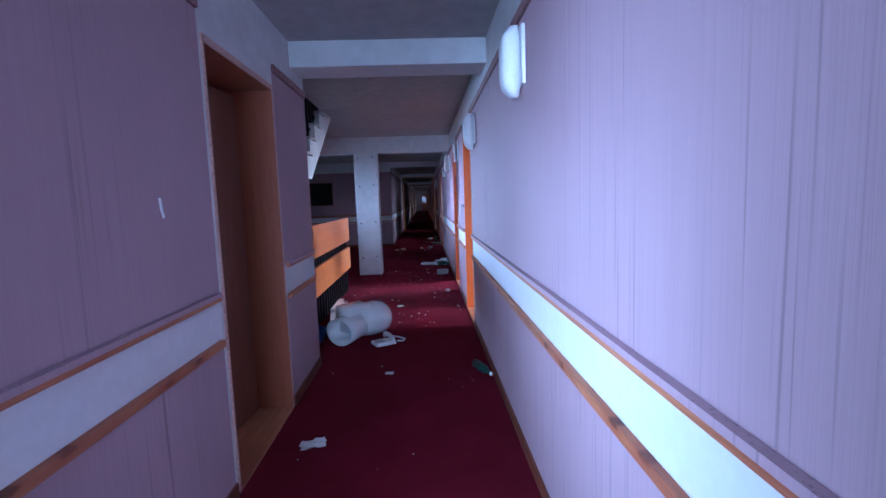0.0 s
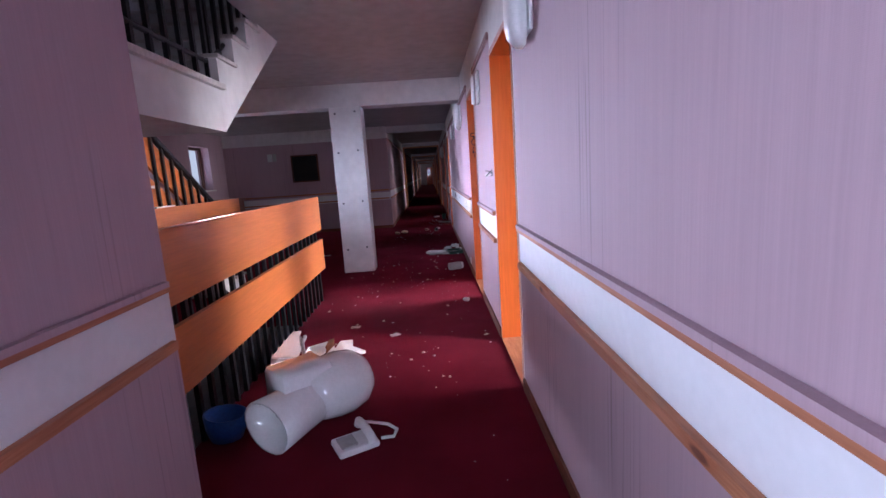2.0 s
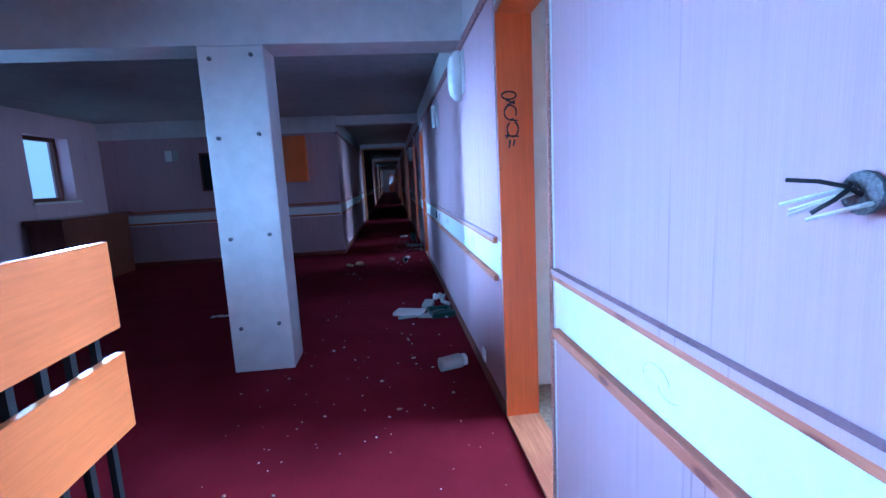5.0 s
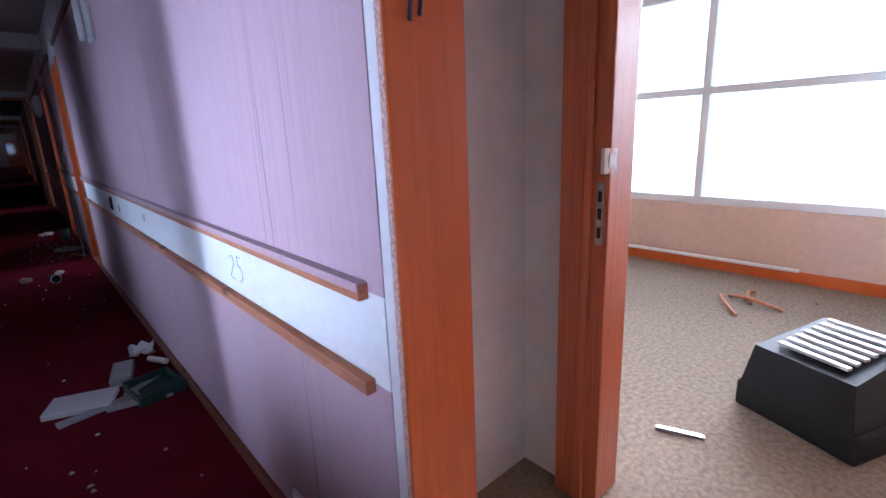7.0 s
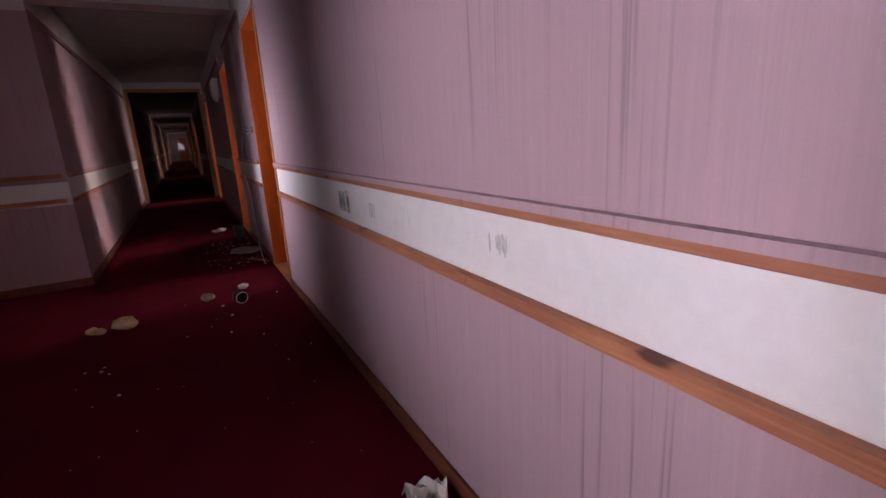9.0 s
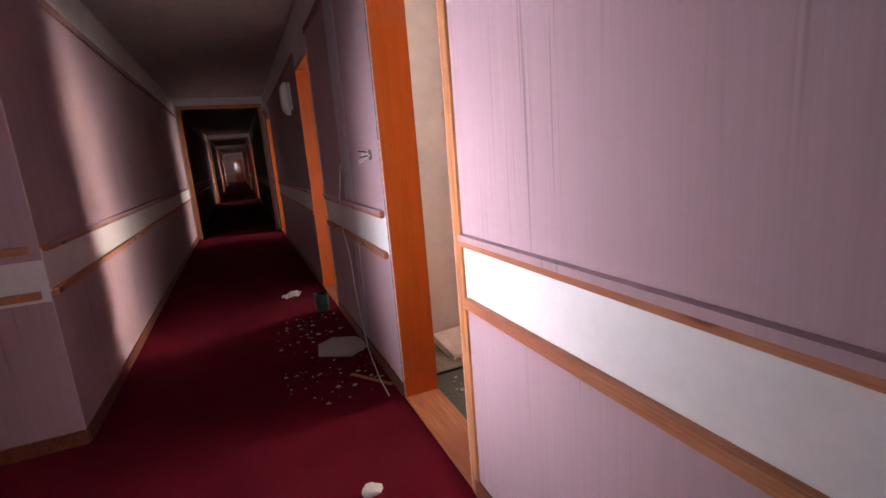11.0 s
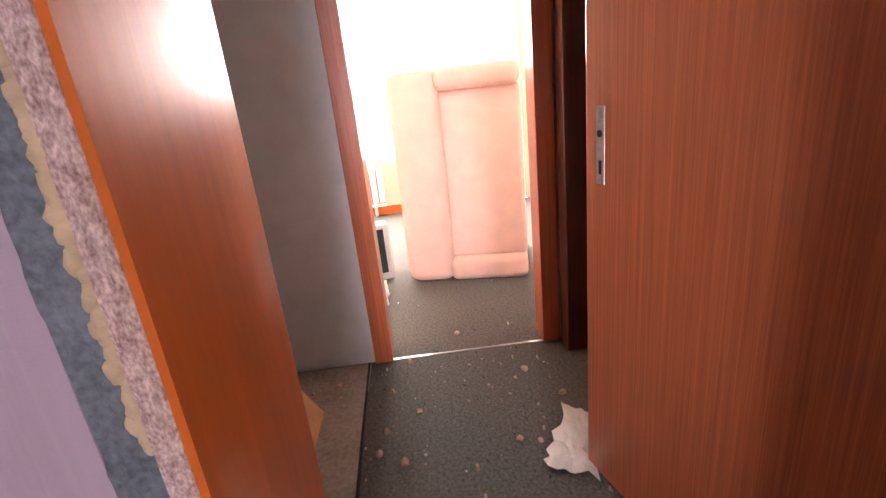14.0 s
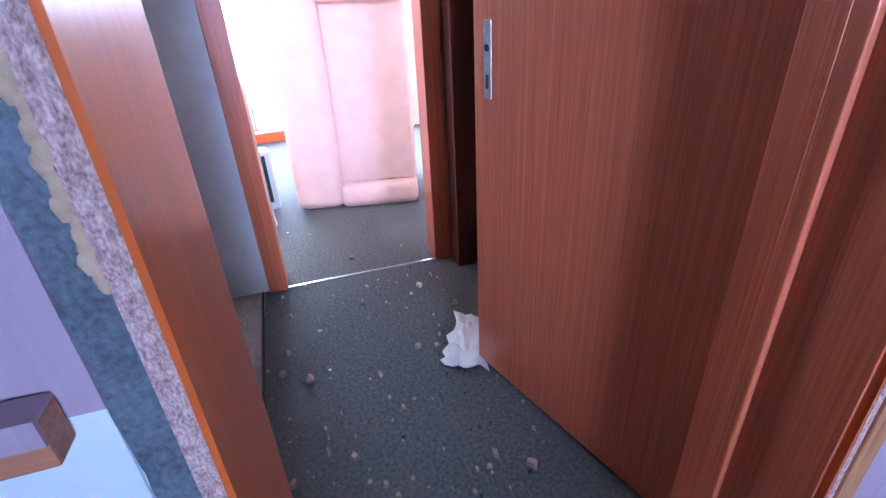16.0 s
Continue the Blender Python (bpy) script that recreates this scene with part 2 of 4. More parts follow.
RUBBLE = material("plaster_rubble", (0.5, 0.36, 0.28), 0.95, vary=0.3, scale=(30, 30, 30), piece=0.3)
RUST = material("rust", (0.3, 0.13, 0.05), 0.85, vary=0.35, scale=(25, 25, 25), fine=70)
INK = material("black_ink", (0.015, 0.015, 0.02), 0.7, vary=0.2)
SKIRTING = material("brown_skirting", (0.2, 0.06, 0.03), 0.5, vary=0.25, scale=(30, 2, 30), fine=20)
DAY = glowing("bright_sky", (0.93, 0.98, 1.0), 5.0)
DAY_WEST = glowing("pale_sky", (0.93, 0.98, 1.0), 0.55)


# ---- mesh helpers ----
def box(bm, x0, x1, y0, y1, z0, z1, bevel=0.0):
    """Adds a box, with its edges bevelled if asked."""
    m = Matrix.LocRotScale(((x0 + x1) / 2, (y0 + y1) / 2, (z0 + z1) / 2), None, (abs(x1 - x0), abs(y1 - y0), abs(z1 - z0)))
    verts = bmesh.ops.create_cube(bm, size=1, matrix=m)["verts"]
    if bevel:
        edges = list({e for v in verts for e in v.link_edges})
        bmesh.ops.bevel(bm, geom=edges, offset=bevel, segments=2, affect="EDGES", profile=0.5)
    return bm


def tube(bm, points, radius, sides=8):
    """Adds a round bar along a line of points."""
    pts = [Vector(p) for p in points]
    rings = []
    for i, p in enumerate(pts):
        way = (pts[min(i + 1, len(pts) - 1)] - pts[max(i - 1, 0)]).normalized()
        turn = way.to_track_quat("Z", "Y")
        rings.append([bm.verts.new(p + turn @ Vector((radius * math.cos(a), radius * math.sin(a), 0))) for a in (2 * math.pi * k / sides for k in range(sides))])
    for a, b in zip(rings, rings[1:]):
        for k in range(sides):
            bm.faces.new((a[k], a[(k + 1) % sides], b[(k + 1) % sides], b[k]))
    bm.faces.new(rings[0][::-1])
    bm.faces.new(rings[-1])
    return bm


def loft(bm, rings, close=True):
    """Skins a row of rings of points."""
    made = [[bm.verts.new(p) for p in ring] for ring in rings]
    n = len(made[0])
    for a, b in zip(made, made[1:]):
        for k in range(n):
            bm.faces.new((a[k], a[(k + 1) % n], b[(k + 1) % n], b[k]))
    if close:
        bm.faces.new(made[0][::-1])
        bm.faces.new(made[-1])
    return bm


def finish(bm, name, mat, smooth=False):
    bmesh.ops.recalc_face_normals(bm, faces=bm.faces)
    me = bpy.data.meshes.new(name)
    bm.to_mesh(me)
    bm.free()
    me.materials.append(mat)
    if smooth:
        for p in me.polygons:
            p.use_smooth = True
    return me


def part(name, bm, mat, parent, label="", smooth=False):
    ob = new(name, finish(bm, name, mat, smooth))
    ob.parent = parent
    return tagged(ob, label=label)


def thing(name, label, category, at=(0, 0, 0), group="", kind="", turn=0):
    ob = new(name)
    ob.empty_display_size = 0.05
    ob.matrix_world = pose(*at, 0, 0, turn)
    return tagged(ob, label, category, group, kind)


def solid(name, bm, mat, label, category, kind="", group="", smooth=False):
    return tagged(new(name, finish(bm, name, mat, smooth)), label, category, group, kind)


def boxes(*rows, bevel=0.0):
    bm = bmesh.new()
    for r in rows:
        box(bm, *r, bevel=bevel)
    return bm


# ---- the plan, in metres ----
EAST, WEST_NEAR, WEST_FAR = 0.75, -0.66, -0.72
START, END = -3.0, 60.0
CEIL = 2.49
LOBBY_S, LOBBY_N, LOBBY_W = 4.2, 14.37, -4.7
THICK = 0.15
RAIL_TOP, RAIL_LOW = (0.934, 0.968), (0.730, 0.762)
PICTURE = 2.165
DOORS = {"a": (5.155, 5.985), "b": (7.205, 7.965), "c": (13.18, 13.955), "d": (15.68, 16.45), "e": (20.25, 21.05), "f": (30.35, 31.15), "g": (39.35, 40.15), "h": (49.35, 50.15)}
HEAD = 2.08
LDOOR = (2.46, 3.38)
WELL = (-2.05, -0.98, 4.6, 7.5)
UP_WELL = (-3.4, -0.98, LOBBY_S, 7.05)

# ---- floor and ceiling ----
solid("floor", boxes((WELL[1], EAST + 0.16, START, END, -0.25, 0), (LOBBY_W, WELL[0], LOBBY_S, LOBBY_N, -0.25, 0),
                     (WELL[0], WELL[1], LOBBY_S, WELL[2], -0.25, 0), (WELL[0], WELL[1], WELL[3], LOBBY_N, -0.25, 0),
                     (-3.0, WELL[1], 1.0, LOBBY_S, -0.25, 0)), CARPET,
      "dark red hotel carpet, dusty and littered", "floor", "structure")
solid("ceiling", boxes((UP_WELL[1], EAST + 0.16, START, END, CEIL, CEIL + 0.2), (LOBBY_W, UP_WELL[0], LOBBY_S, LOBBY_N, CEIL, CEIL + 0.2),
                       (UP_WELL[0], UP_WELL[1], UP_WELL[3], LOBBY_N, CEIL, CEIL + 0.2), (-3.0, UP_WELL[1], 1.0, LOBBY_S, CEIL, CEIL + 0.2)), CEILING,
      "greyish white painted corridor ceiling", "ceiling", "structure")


def runs(lo, hi, gaps):
    """The stretches of lo to hi that the gaps leave."""
    out, at = [], lo
    for a, b in sorted(gaps):
        out.append((at, a))
        at = b
    out.append((at, hi))
    return [r for r in out if r[1] - r[0] > 0.01]


def long_wall(name, x, side, lo, hi, gaps, label):
    """A corridor wall along y whose face is at x; side +1: the wall lies to the east of its face."""
    bm = bmesh.new()
    for a, b in runs(lo, hi, gaps):
        box(bm, x, x + side * THICK, a, b, 0, CEIL)
    for a, b in gaps:
        box(bm, x, x + side * THICK, a, b, HEAD, CEIL)
    wall = solid(name, bm, PAINT, label, "wall", "structure")
    for a, b in runs(lo, hi, [(a - 0.026, b + 0.026) for a, b in gaps]):
        a, b = a + (0.014 if abs(a - DOORS["b"][1]) < 0.04 and side > 0 else 0.004), b - 0.004
        xs = x - side * 0.003
        part("wallpaper", boxes((xs, x, a, b, RAIL_TOP[1] - 0.02, PICTURE)), WALLPAPER, wall, "mauve striped wallpaper")
        part("wallpaper", boxes((xs, x, a, b, 0.07, RAIL_LOW[0] + 0.02)), WALLPAPER, wall, "mauve striped wallpaper")
        part("dado_band", boxes((xs, x, a, b, RAIL_LOW[0] + 0.02, RAIL_TOP[1] - 0.02)), BAND, wall, "white dado band")
        part("picture_rail", boxes((x - side * 0.018, x, a, b, PICTURE, PICTURE + 0.05), bevel=0.004), BORDER, wall, "narrow mottled brown picture rail")
        part("skirting", boxes((x - side * 0.014, x, a - 0.003, b + 0.003, 0, 0.07)), SKIRTING, wall, "brown wooden skirting")
        y, k = a + (0.052 if abs(a - DOORS["b"][1]) < 0.07 and side > 0 else 0.02), 0
        while y < b - 0.05 and y < 24:
            e = min(y + 2.35 + 0.2 * ((k * 7) % 3), b - 0.03)
            for z0, z1 in (RAIL_TOP, RAIL_LOW):
                part("dado_rail", boxes((x - side * 0.027, xs, y, e - 0.0008, z0, z1), bevel=0.002), PINE_Y, wall, "knotty pine dado rail")
            part("rail_cap", boxes((x - side * 0.0285, xs - side * 0.002, y + 0.0005, e - 0.001, RAIL_TOP[0] + 0.018, RAIL_TOP[1] + 0.003)), WALLPAPER, wall, "wallpaper pasted over the rail")
            y, k = e, k + 1
        if b > 24:
            for z0, z1 in (RAIL_TOP, RAIL_LOW):
                part("dado_rail", boxes((x - side * 0.027, xs, max(y, a), b, z0, z1)), PINE_Y, wall)
    return wall


long_wall("wall_east", EAST, 1, START, END, list(DOORS.values()), "mauve wallpapered corridor wall with white dado band")
# the gap from -0.95 is unseen, opened only for a fill lamp
long_wall("wall_west_near", WEST_NEAR, -1, START, LOBBY_S, [(-0.95, 0.1), LDOOR], "mauve wallpapered corridor wall with white dado band")
long_wall("wall_west_far", WEST_FAR, -1, LOBBY_N, END, [], "mauve wallpapered corridor wall in the dark")


def door_lining(name, y0, y1, x0, x1, label, face=None):
    """The lining of a doorway in a wall along y: chipboard with an orange veneer inside."""
    t = thing(name, label, "door frame", ((x0 + x1) / 2, (y0 + y1) / 2, 0), kind="structure")
    inv = t.matrix_world.inverted()

    def put(n, rows, mat, label=""):
        ob = part(n, boxes(*rows), mat, t, label)
        ob.data.transform(inv)
    for s, y in ((1, y0), (-1, y1)):
        put("jamb", [(x0, x1, y, y + s * 0.015, 0, HEAD)], CHIP, "raw chipboard jamb edge")
        put("jamb_veneer", [(x0 + 0.001, x1 - 0.001, y + s * 0.015, y + s * 0.020, 0, HEAD - 0.037)], face or ORANGE, "worn brown veneer" if face else "glossy orange veneer")
    put("head", [(x0, x1, y0 + 0.015, y1 - 0.015, HEAD - 0.032, HEAD)], CHIP)
    put("head_veneer", [(x0 + 0.001, x1 - 0.001, y0 + 0.020, y1 - 0.020, HEAD - 0.037, HEAD - 0.032)], face or ORANGE)
    put("threshold", [(x0, x1, y0, y1, 0.0, 0.012)], PINE_Y, "worn wooden threshold")
    return t


for n, (a, b) in enumerate(DOORS.values()):
    door_lining("door_frame_%d" % (n + 1), a, b, EAST - 0.008, EAST + THICK + 0.02, "orange veneered door frame of a hotel room")
door_lining("door_frame_%d" % (len(DOORS) + 1), LDOOR[0], LDOOR[1], WEST_NEAR - THICK - 0.16, WEST_NEAR + 0.008, "reddish brown veneered door frame of a corridor door", REDWOOD)

# ---- beams, column, lobby walls ----
solid("beam_1", boxes((WEST_NEAR, EAST, 3.84, 4.16, 2.31, CEIL), bevel=0.006), PAINT, "white painted ceiling beam across the corridor", "beam", "structure")
solid("beam_2", boxes((LOBBY_W, EAST, 8.93, 9.24, 2.2, CEIL), bevel=0.006), PAINT, "white painted ceiling beam on a column", "beam", "structure")
column = solid("column", boxes((-0.975, -0.56, 8.935, 9.235, 0, 2.2), bevel=0.008), PAINT, "white painted square column with old bolts", "column", "structure")
solid("wall_lobby_south", boxes((LOBBY_W, WEST_NEAR - THICK, LOBBY_S - 0.15, LOBBY_S, -2.2, 5.2)), PAINT, "plain painted stair hall wall", "wall", "structure")
# The first two openings are unseen additions that hold fill lamps.
WINDOWS = [(5.9, 6.8), (7.6, 8.4), (10.42, 11.35), (12.7, 13.6)]
bm = bmesh.new()
for a, b in runs(LOBBY_S, LOBBY_N, WINDOWS):
    box(bm, LOBBY_W - 0.3, LOBBY_W, a, b, -2.2, 5.2)
for a, b in WINDOWS:
    box(bm, LOBBY_W - 0.3, LOBBY_W, a, b, -2.2, 1.2)
    box(bm, LOBBY_W - 0.3, LOBBY_W, a, b, 2.18, 5.2)
lobby_west = solid("wall_lobby_west", bm, WALLPAPER, "dim mauve stair hall wall with small windows", "wall", "structure")
north = solid("wall_lobby_north", boxes((LOBBY_W, WEST_FAR - THICK, LOBBY_N, LOBBY_N + 0.15, 0, CEIL)), PAINT, "dim stair hall end wall", "wall", "structure")
part("wallpaper", boxes((LOBBY_W, WEST_FAR, LOBBY_N - 0.003, LOBBY_N, 0.90, 2.2)), WALLPAPER, north)
part("wallpaper", boxes((LOBBY_W, WEST_FAR, LOBBY_N - 0.003, LOBBY_N, 0.07, 0.71)), WALLPAPER, north)
part("dado_band", boxes((LOBBY_W, WEST_FAR, LOBBY_N - 0.003, LOBBY_N, 0.71, 0.90)), BAND, north)
for z0, z1 in (RAIL_TOP, RAIL_LOW):
    part("dado_rail", boxes((LOBBY_W, WEST_FAR - 0.03, LOBBY_N - 0.034, LOBBY_N - 0.003, z0, z1)), PINE_Y, north)
part("skirting", boxes((LOBBY_W, WEST_FAR, LOBBY_N - 0.014, LOBBY_N, 0, 0.07)), SKIRTING, north)


def side_window(n, y0, y1, z0, z1, x, label):
    """A small window in the west wall: frame, sill, pane."""
    t = tagged(new("window_%d" % n), label, "window", kind="structure")
    part("window_frame", boxes((x - 0.05, x, y0, y0 + 0.06, z0, z1), (x - 0.05, x, y1 - 0.06, y1, z0, z1), (x - 0.05, x, y0 + 0.06, y1 - 0.06, z0, z0 + 0.06), (x - 0.05, x, y0 + 0.06, y1 - 0.06, z1 - 0.06, z1)), BROWN, t, "dark wooden window frame")
    part("window_sill", boxes((x, LOBBY_W + 0.05, y0 - 0.04, y1 + 0.04, z0 - 0.03, z0)), MARBLE, t)
    return t


for n, (a, b) in enumerate(WINDOWS):
    side_window(n + 1, a, b, 1.23, 2.18, LOBBY_W - 0.18, "small dark framed window with blown out daylight")
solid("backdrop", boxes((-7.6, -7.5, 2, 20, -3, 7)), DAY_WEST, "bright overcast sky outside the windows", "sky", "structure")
solid("backdrop_east", boxes((9.0, 9.1, -6, 58, -4, 8)), DAY, "bright overcast sky outside the windows", "sky", "structure")

solid("end_door", boxes((-0.02, 0.68, END - 0.05, END - 0.002, 0, 2.03), bevel=0.004), ORANGE, "closed orange door at the corridor end", "door", "structure")
# closing walls out of sight
solid("wall_south", boxes((-3.0, EAST + THICK, START - 0.15, START, 0, CEIL)), PAINT, "plain corridor end wall", "wall", "structure")
solid("wall_end", boxes((WEST_FAR - THICK, EAST + THICK, END, END + 0.15, 0, CEIL)), PAINT, "plain corridor end wall", "wall", "structure")
solid("wall_side_room", boxes((-3.0, -2.85, 1.0, LOBBY_S, 0, CEIL), (-3.0, WEST_NEAR - THICK, 0.9, 1.0, 0, CEIL)), PAINT, "dark side room wall", "wall", "structure")
solid("wall_upper", boxes((UP_WELL[0] - 0.1, UP_WELL[0], LOBBY_S, UP_WELL[3], CEIL + 0.2, 5.2), (UP_WELL[1], UP_WELL[1] + 0.1, LOBBY_S, 8.4, CEIL + 0.2, 5.2), (UP_WELL[0], UP_WELL[1], 8.3, 8.4, CEIL + 0.2, 5.2), (UP_WELL[0], UP_WELL[1], LOBBY_S, 8.4, 5.2, 5.3)), PAINT, "upper stair hall wall in the dark", "wall", "structure")
solid("wall_lower", boxes((WELL[1], WELL[1] + 0.1, LOBBY_S, LOBBY_N, -2.4, -0.25), (LOBBY_W, WELL[1], LOBBY_S, LOBBY_N, -2.5, -2.4), (LOBBY_W, WELL[1], LOBBY_N, LOBBY_N + .1, -2.4, -0.25)), PAINT, "lower stair hall wall in the dark", "wall", "structure")

# ---- portals down the corridor ----
solid("beam_3", boxes((WEST_FAR, EAST, 14.5, 14.74, 2.33, CEIL), bevel=0.006), PAINT, "white painted ceiling beam where the corridor narrows", "beam", "structure")
for n, y in enumerate((21.4, 31.5, 40.5, 50.5)):
    w = solid("portal_wall_%d" % (n + 1), boxes((WEST_FAR, -0.69, y, y + 0.15, 0, CEIL), (0.72, EAST, y, y + 0.15, 0, CEIL), (-0.69, 0.72, y, y + 0.15, 2.36, CEIL)), PAINT, "corridor fire door opening in the dark", "wall", "structure")
    part("portal_frame", boxes((-0.69, -0.63, y - 0.02, y + 0.17, 0, 2.36), (0.66, 0.72, y - 0.02, y + 0.17, 0, 2.36), (-0.63, 0.66, y - 0.02, y + 0.17, 2.30, 2.36)), PINE_Z, w, "pine door frame without a door")

# ---- stairs ----
RISE, RUN = 0.186, 0.28


def flight(name, x0, x1, y_start, z_start, steps, way, label):
    """A straight flight along y: a solid stringer body, with a marble tread on each step."""
    t = thing(name, label, "stairs", (x0, y_start, z_start), kind="structure")
    bm = bmesh.new()
    prof = [(0, 0)]
    for i in range(steps):
        prof += [(i * RUN, (i + 1) * RISE), ((i + 1) * RUN, (i + 1) * RISE)]
    prof += [(steps * RUN, steps * RISE - 0.25), (0.0, -0.25)]
    ring = [[(x, way * a, b) for a, b in prof] for x in (0, x1 - x0)]
    loft(bm, ring)
    part("stringer", bm, PAINT, t, "white painted stringer")
    for i in range(steps):
        a, b = sorted((way * (i * RUN - 0.02), way * (i + 1) * RUN))
        part("tread", boxes((-0.02, x1 - x0 + 0.02, a, b, (i + 1) * RISE, (i + 1) * RISE + 0.025), bevel=0.004), MARBLE, t, "worn marble tread")
    return t


flight("stairs_up", -3.3, -2.12, 8.4, 0.0, 10, -1, "lower flight of marble stairs in the dark")
flight("stairs_upper", -2.0, -0.96, 5.6, 1.86, 10, 1, "upper flight of white stairs with marble treads")
flight("stairs_down", -2.02, -0.99, 7.5, -1.8 - 0.0, 10, -1, "flight of stairs leading down") .location = (-2.02, 4.7, -1.98)
landing = solid("stair_landing", boxes((-3.3, -0.96, LOBBY_S, 5.6, 1.61, 1.86)), PAINT, "white half landing of the stairs", "landing", "structure")
part("landing_edge", boxes((-0.98, -0.93, LOBBY_S, 5.62, 1.86, 1.895), bevel=0.004), MARBLE, landing, "marble edge trim")


def balustrade(name, label, x, y0, y1, z0s, z1s, tops):
    """A board balustrade: orange boards on black iron bars."""
    t = thing(name, label, "balustrade", (x, y0, 0))
    for a, b in tops:
        part("board", boxes((0, 0.035, 0, y1 - y0, a, b), bevel=0.004), BOARDS, t, "orange veneered board")
    part("handrail", boxes((-0.05, 0.0, 0, y1 - y0, 1.06, 1.10)), BLACK, t)
    y = 0.06
    while y < y1 - y0:
        part("baluster", boxes((-0.03, -0.005, y, y + 0.03, 0, 1.06)), BLACK, t, "black iron baluster")
        y += 0.14
    return t


balustrade("balustrade", "orange board balustrade on black iron bars beside stairwell", -0.95, LOBBY_S + 0.01, 7.6, 0, 0, ((0.76, 1.11), (0.34, 0.66)))
balustrade("balustrade", "shorter orange board balustrade across the stairwell", -2.12, 6.45, 8.45, 0, 0, ((0.8, 1.13),))


def sloped_rail(name, label, x, ya, za, yb, zb, boards):
    t = thing(name, label, "stair railing", (x, ya, za))
    dy, dz = yb - ya, zb - za
    n = int(abs(dy) / 0.14)
    part("handrail", tube(bmesh.new(), [(0, 0, 0.92), (0, dy, dz + 0.92)], 0.03), BLACK, t)
    part("bottom_rail", tube(bmesh.new(), [(0, 0, 0.15), (0, dy, dz + 0.15)], 0.015), BLACK, t)
    for i in range(n + 1):
        k = i / n
        part("baluster", boxes((-0.012, 0.012, k * dy - 0.014, k * dy + 0.014, k * dz, k * dz + 0.91)), BLACK, t)
    if boards:
        for a, b in ((0.12, 0.5), (0.6, 0.88)):
            part("board", loft(bmesh.new(), [[(xx, 0, a), (xx, dy, dz + a), (xx, dy, dz + b), (xx, 0, b)] for xx in (-0.05, -0.02)]), BOARDS, t, "orange board")
    return t


sloped_rail("stair_railing", "black iron stair railing with orange boards behind it", -2.14, 8.15, 0.0, 5.7, 1.62, True)
sloped_rail("stair_railing", "black iron stair railing with orange boards", -3.28, 8.4, 0.1, 5.7, 1.8, True)
sloped_rail("stair_railing", "black iron railing on the upper stair flight", -1.02, 5.66, 1.9, 8.2, 3.55, False)
sloped_rail("stair_railing", "black iron railing on the half landing", -1.02, LOBBY_S + 0.05, 1.88, 5.6, 1.88, False)


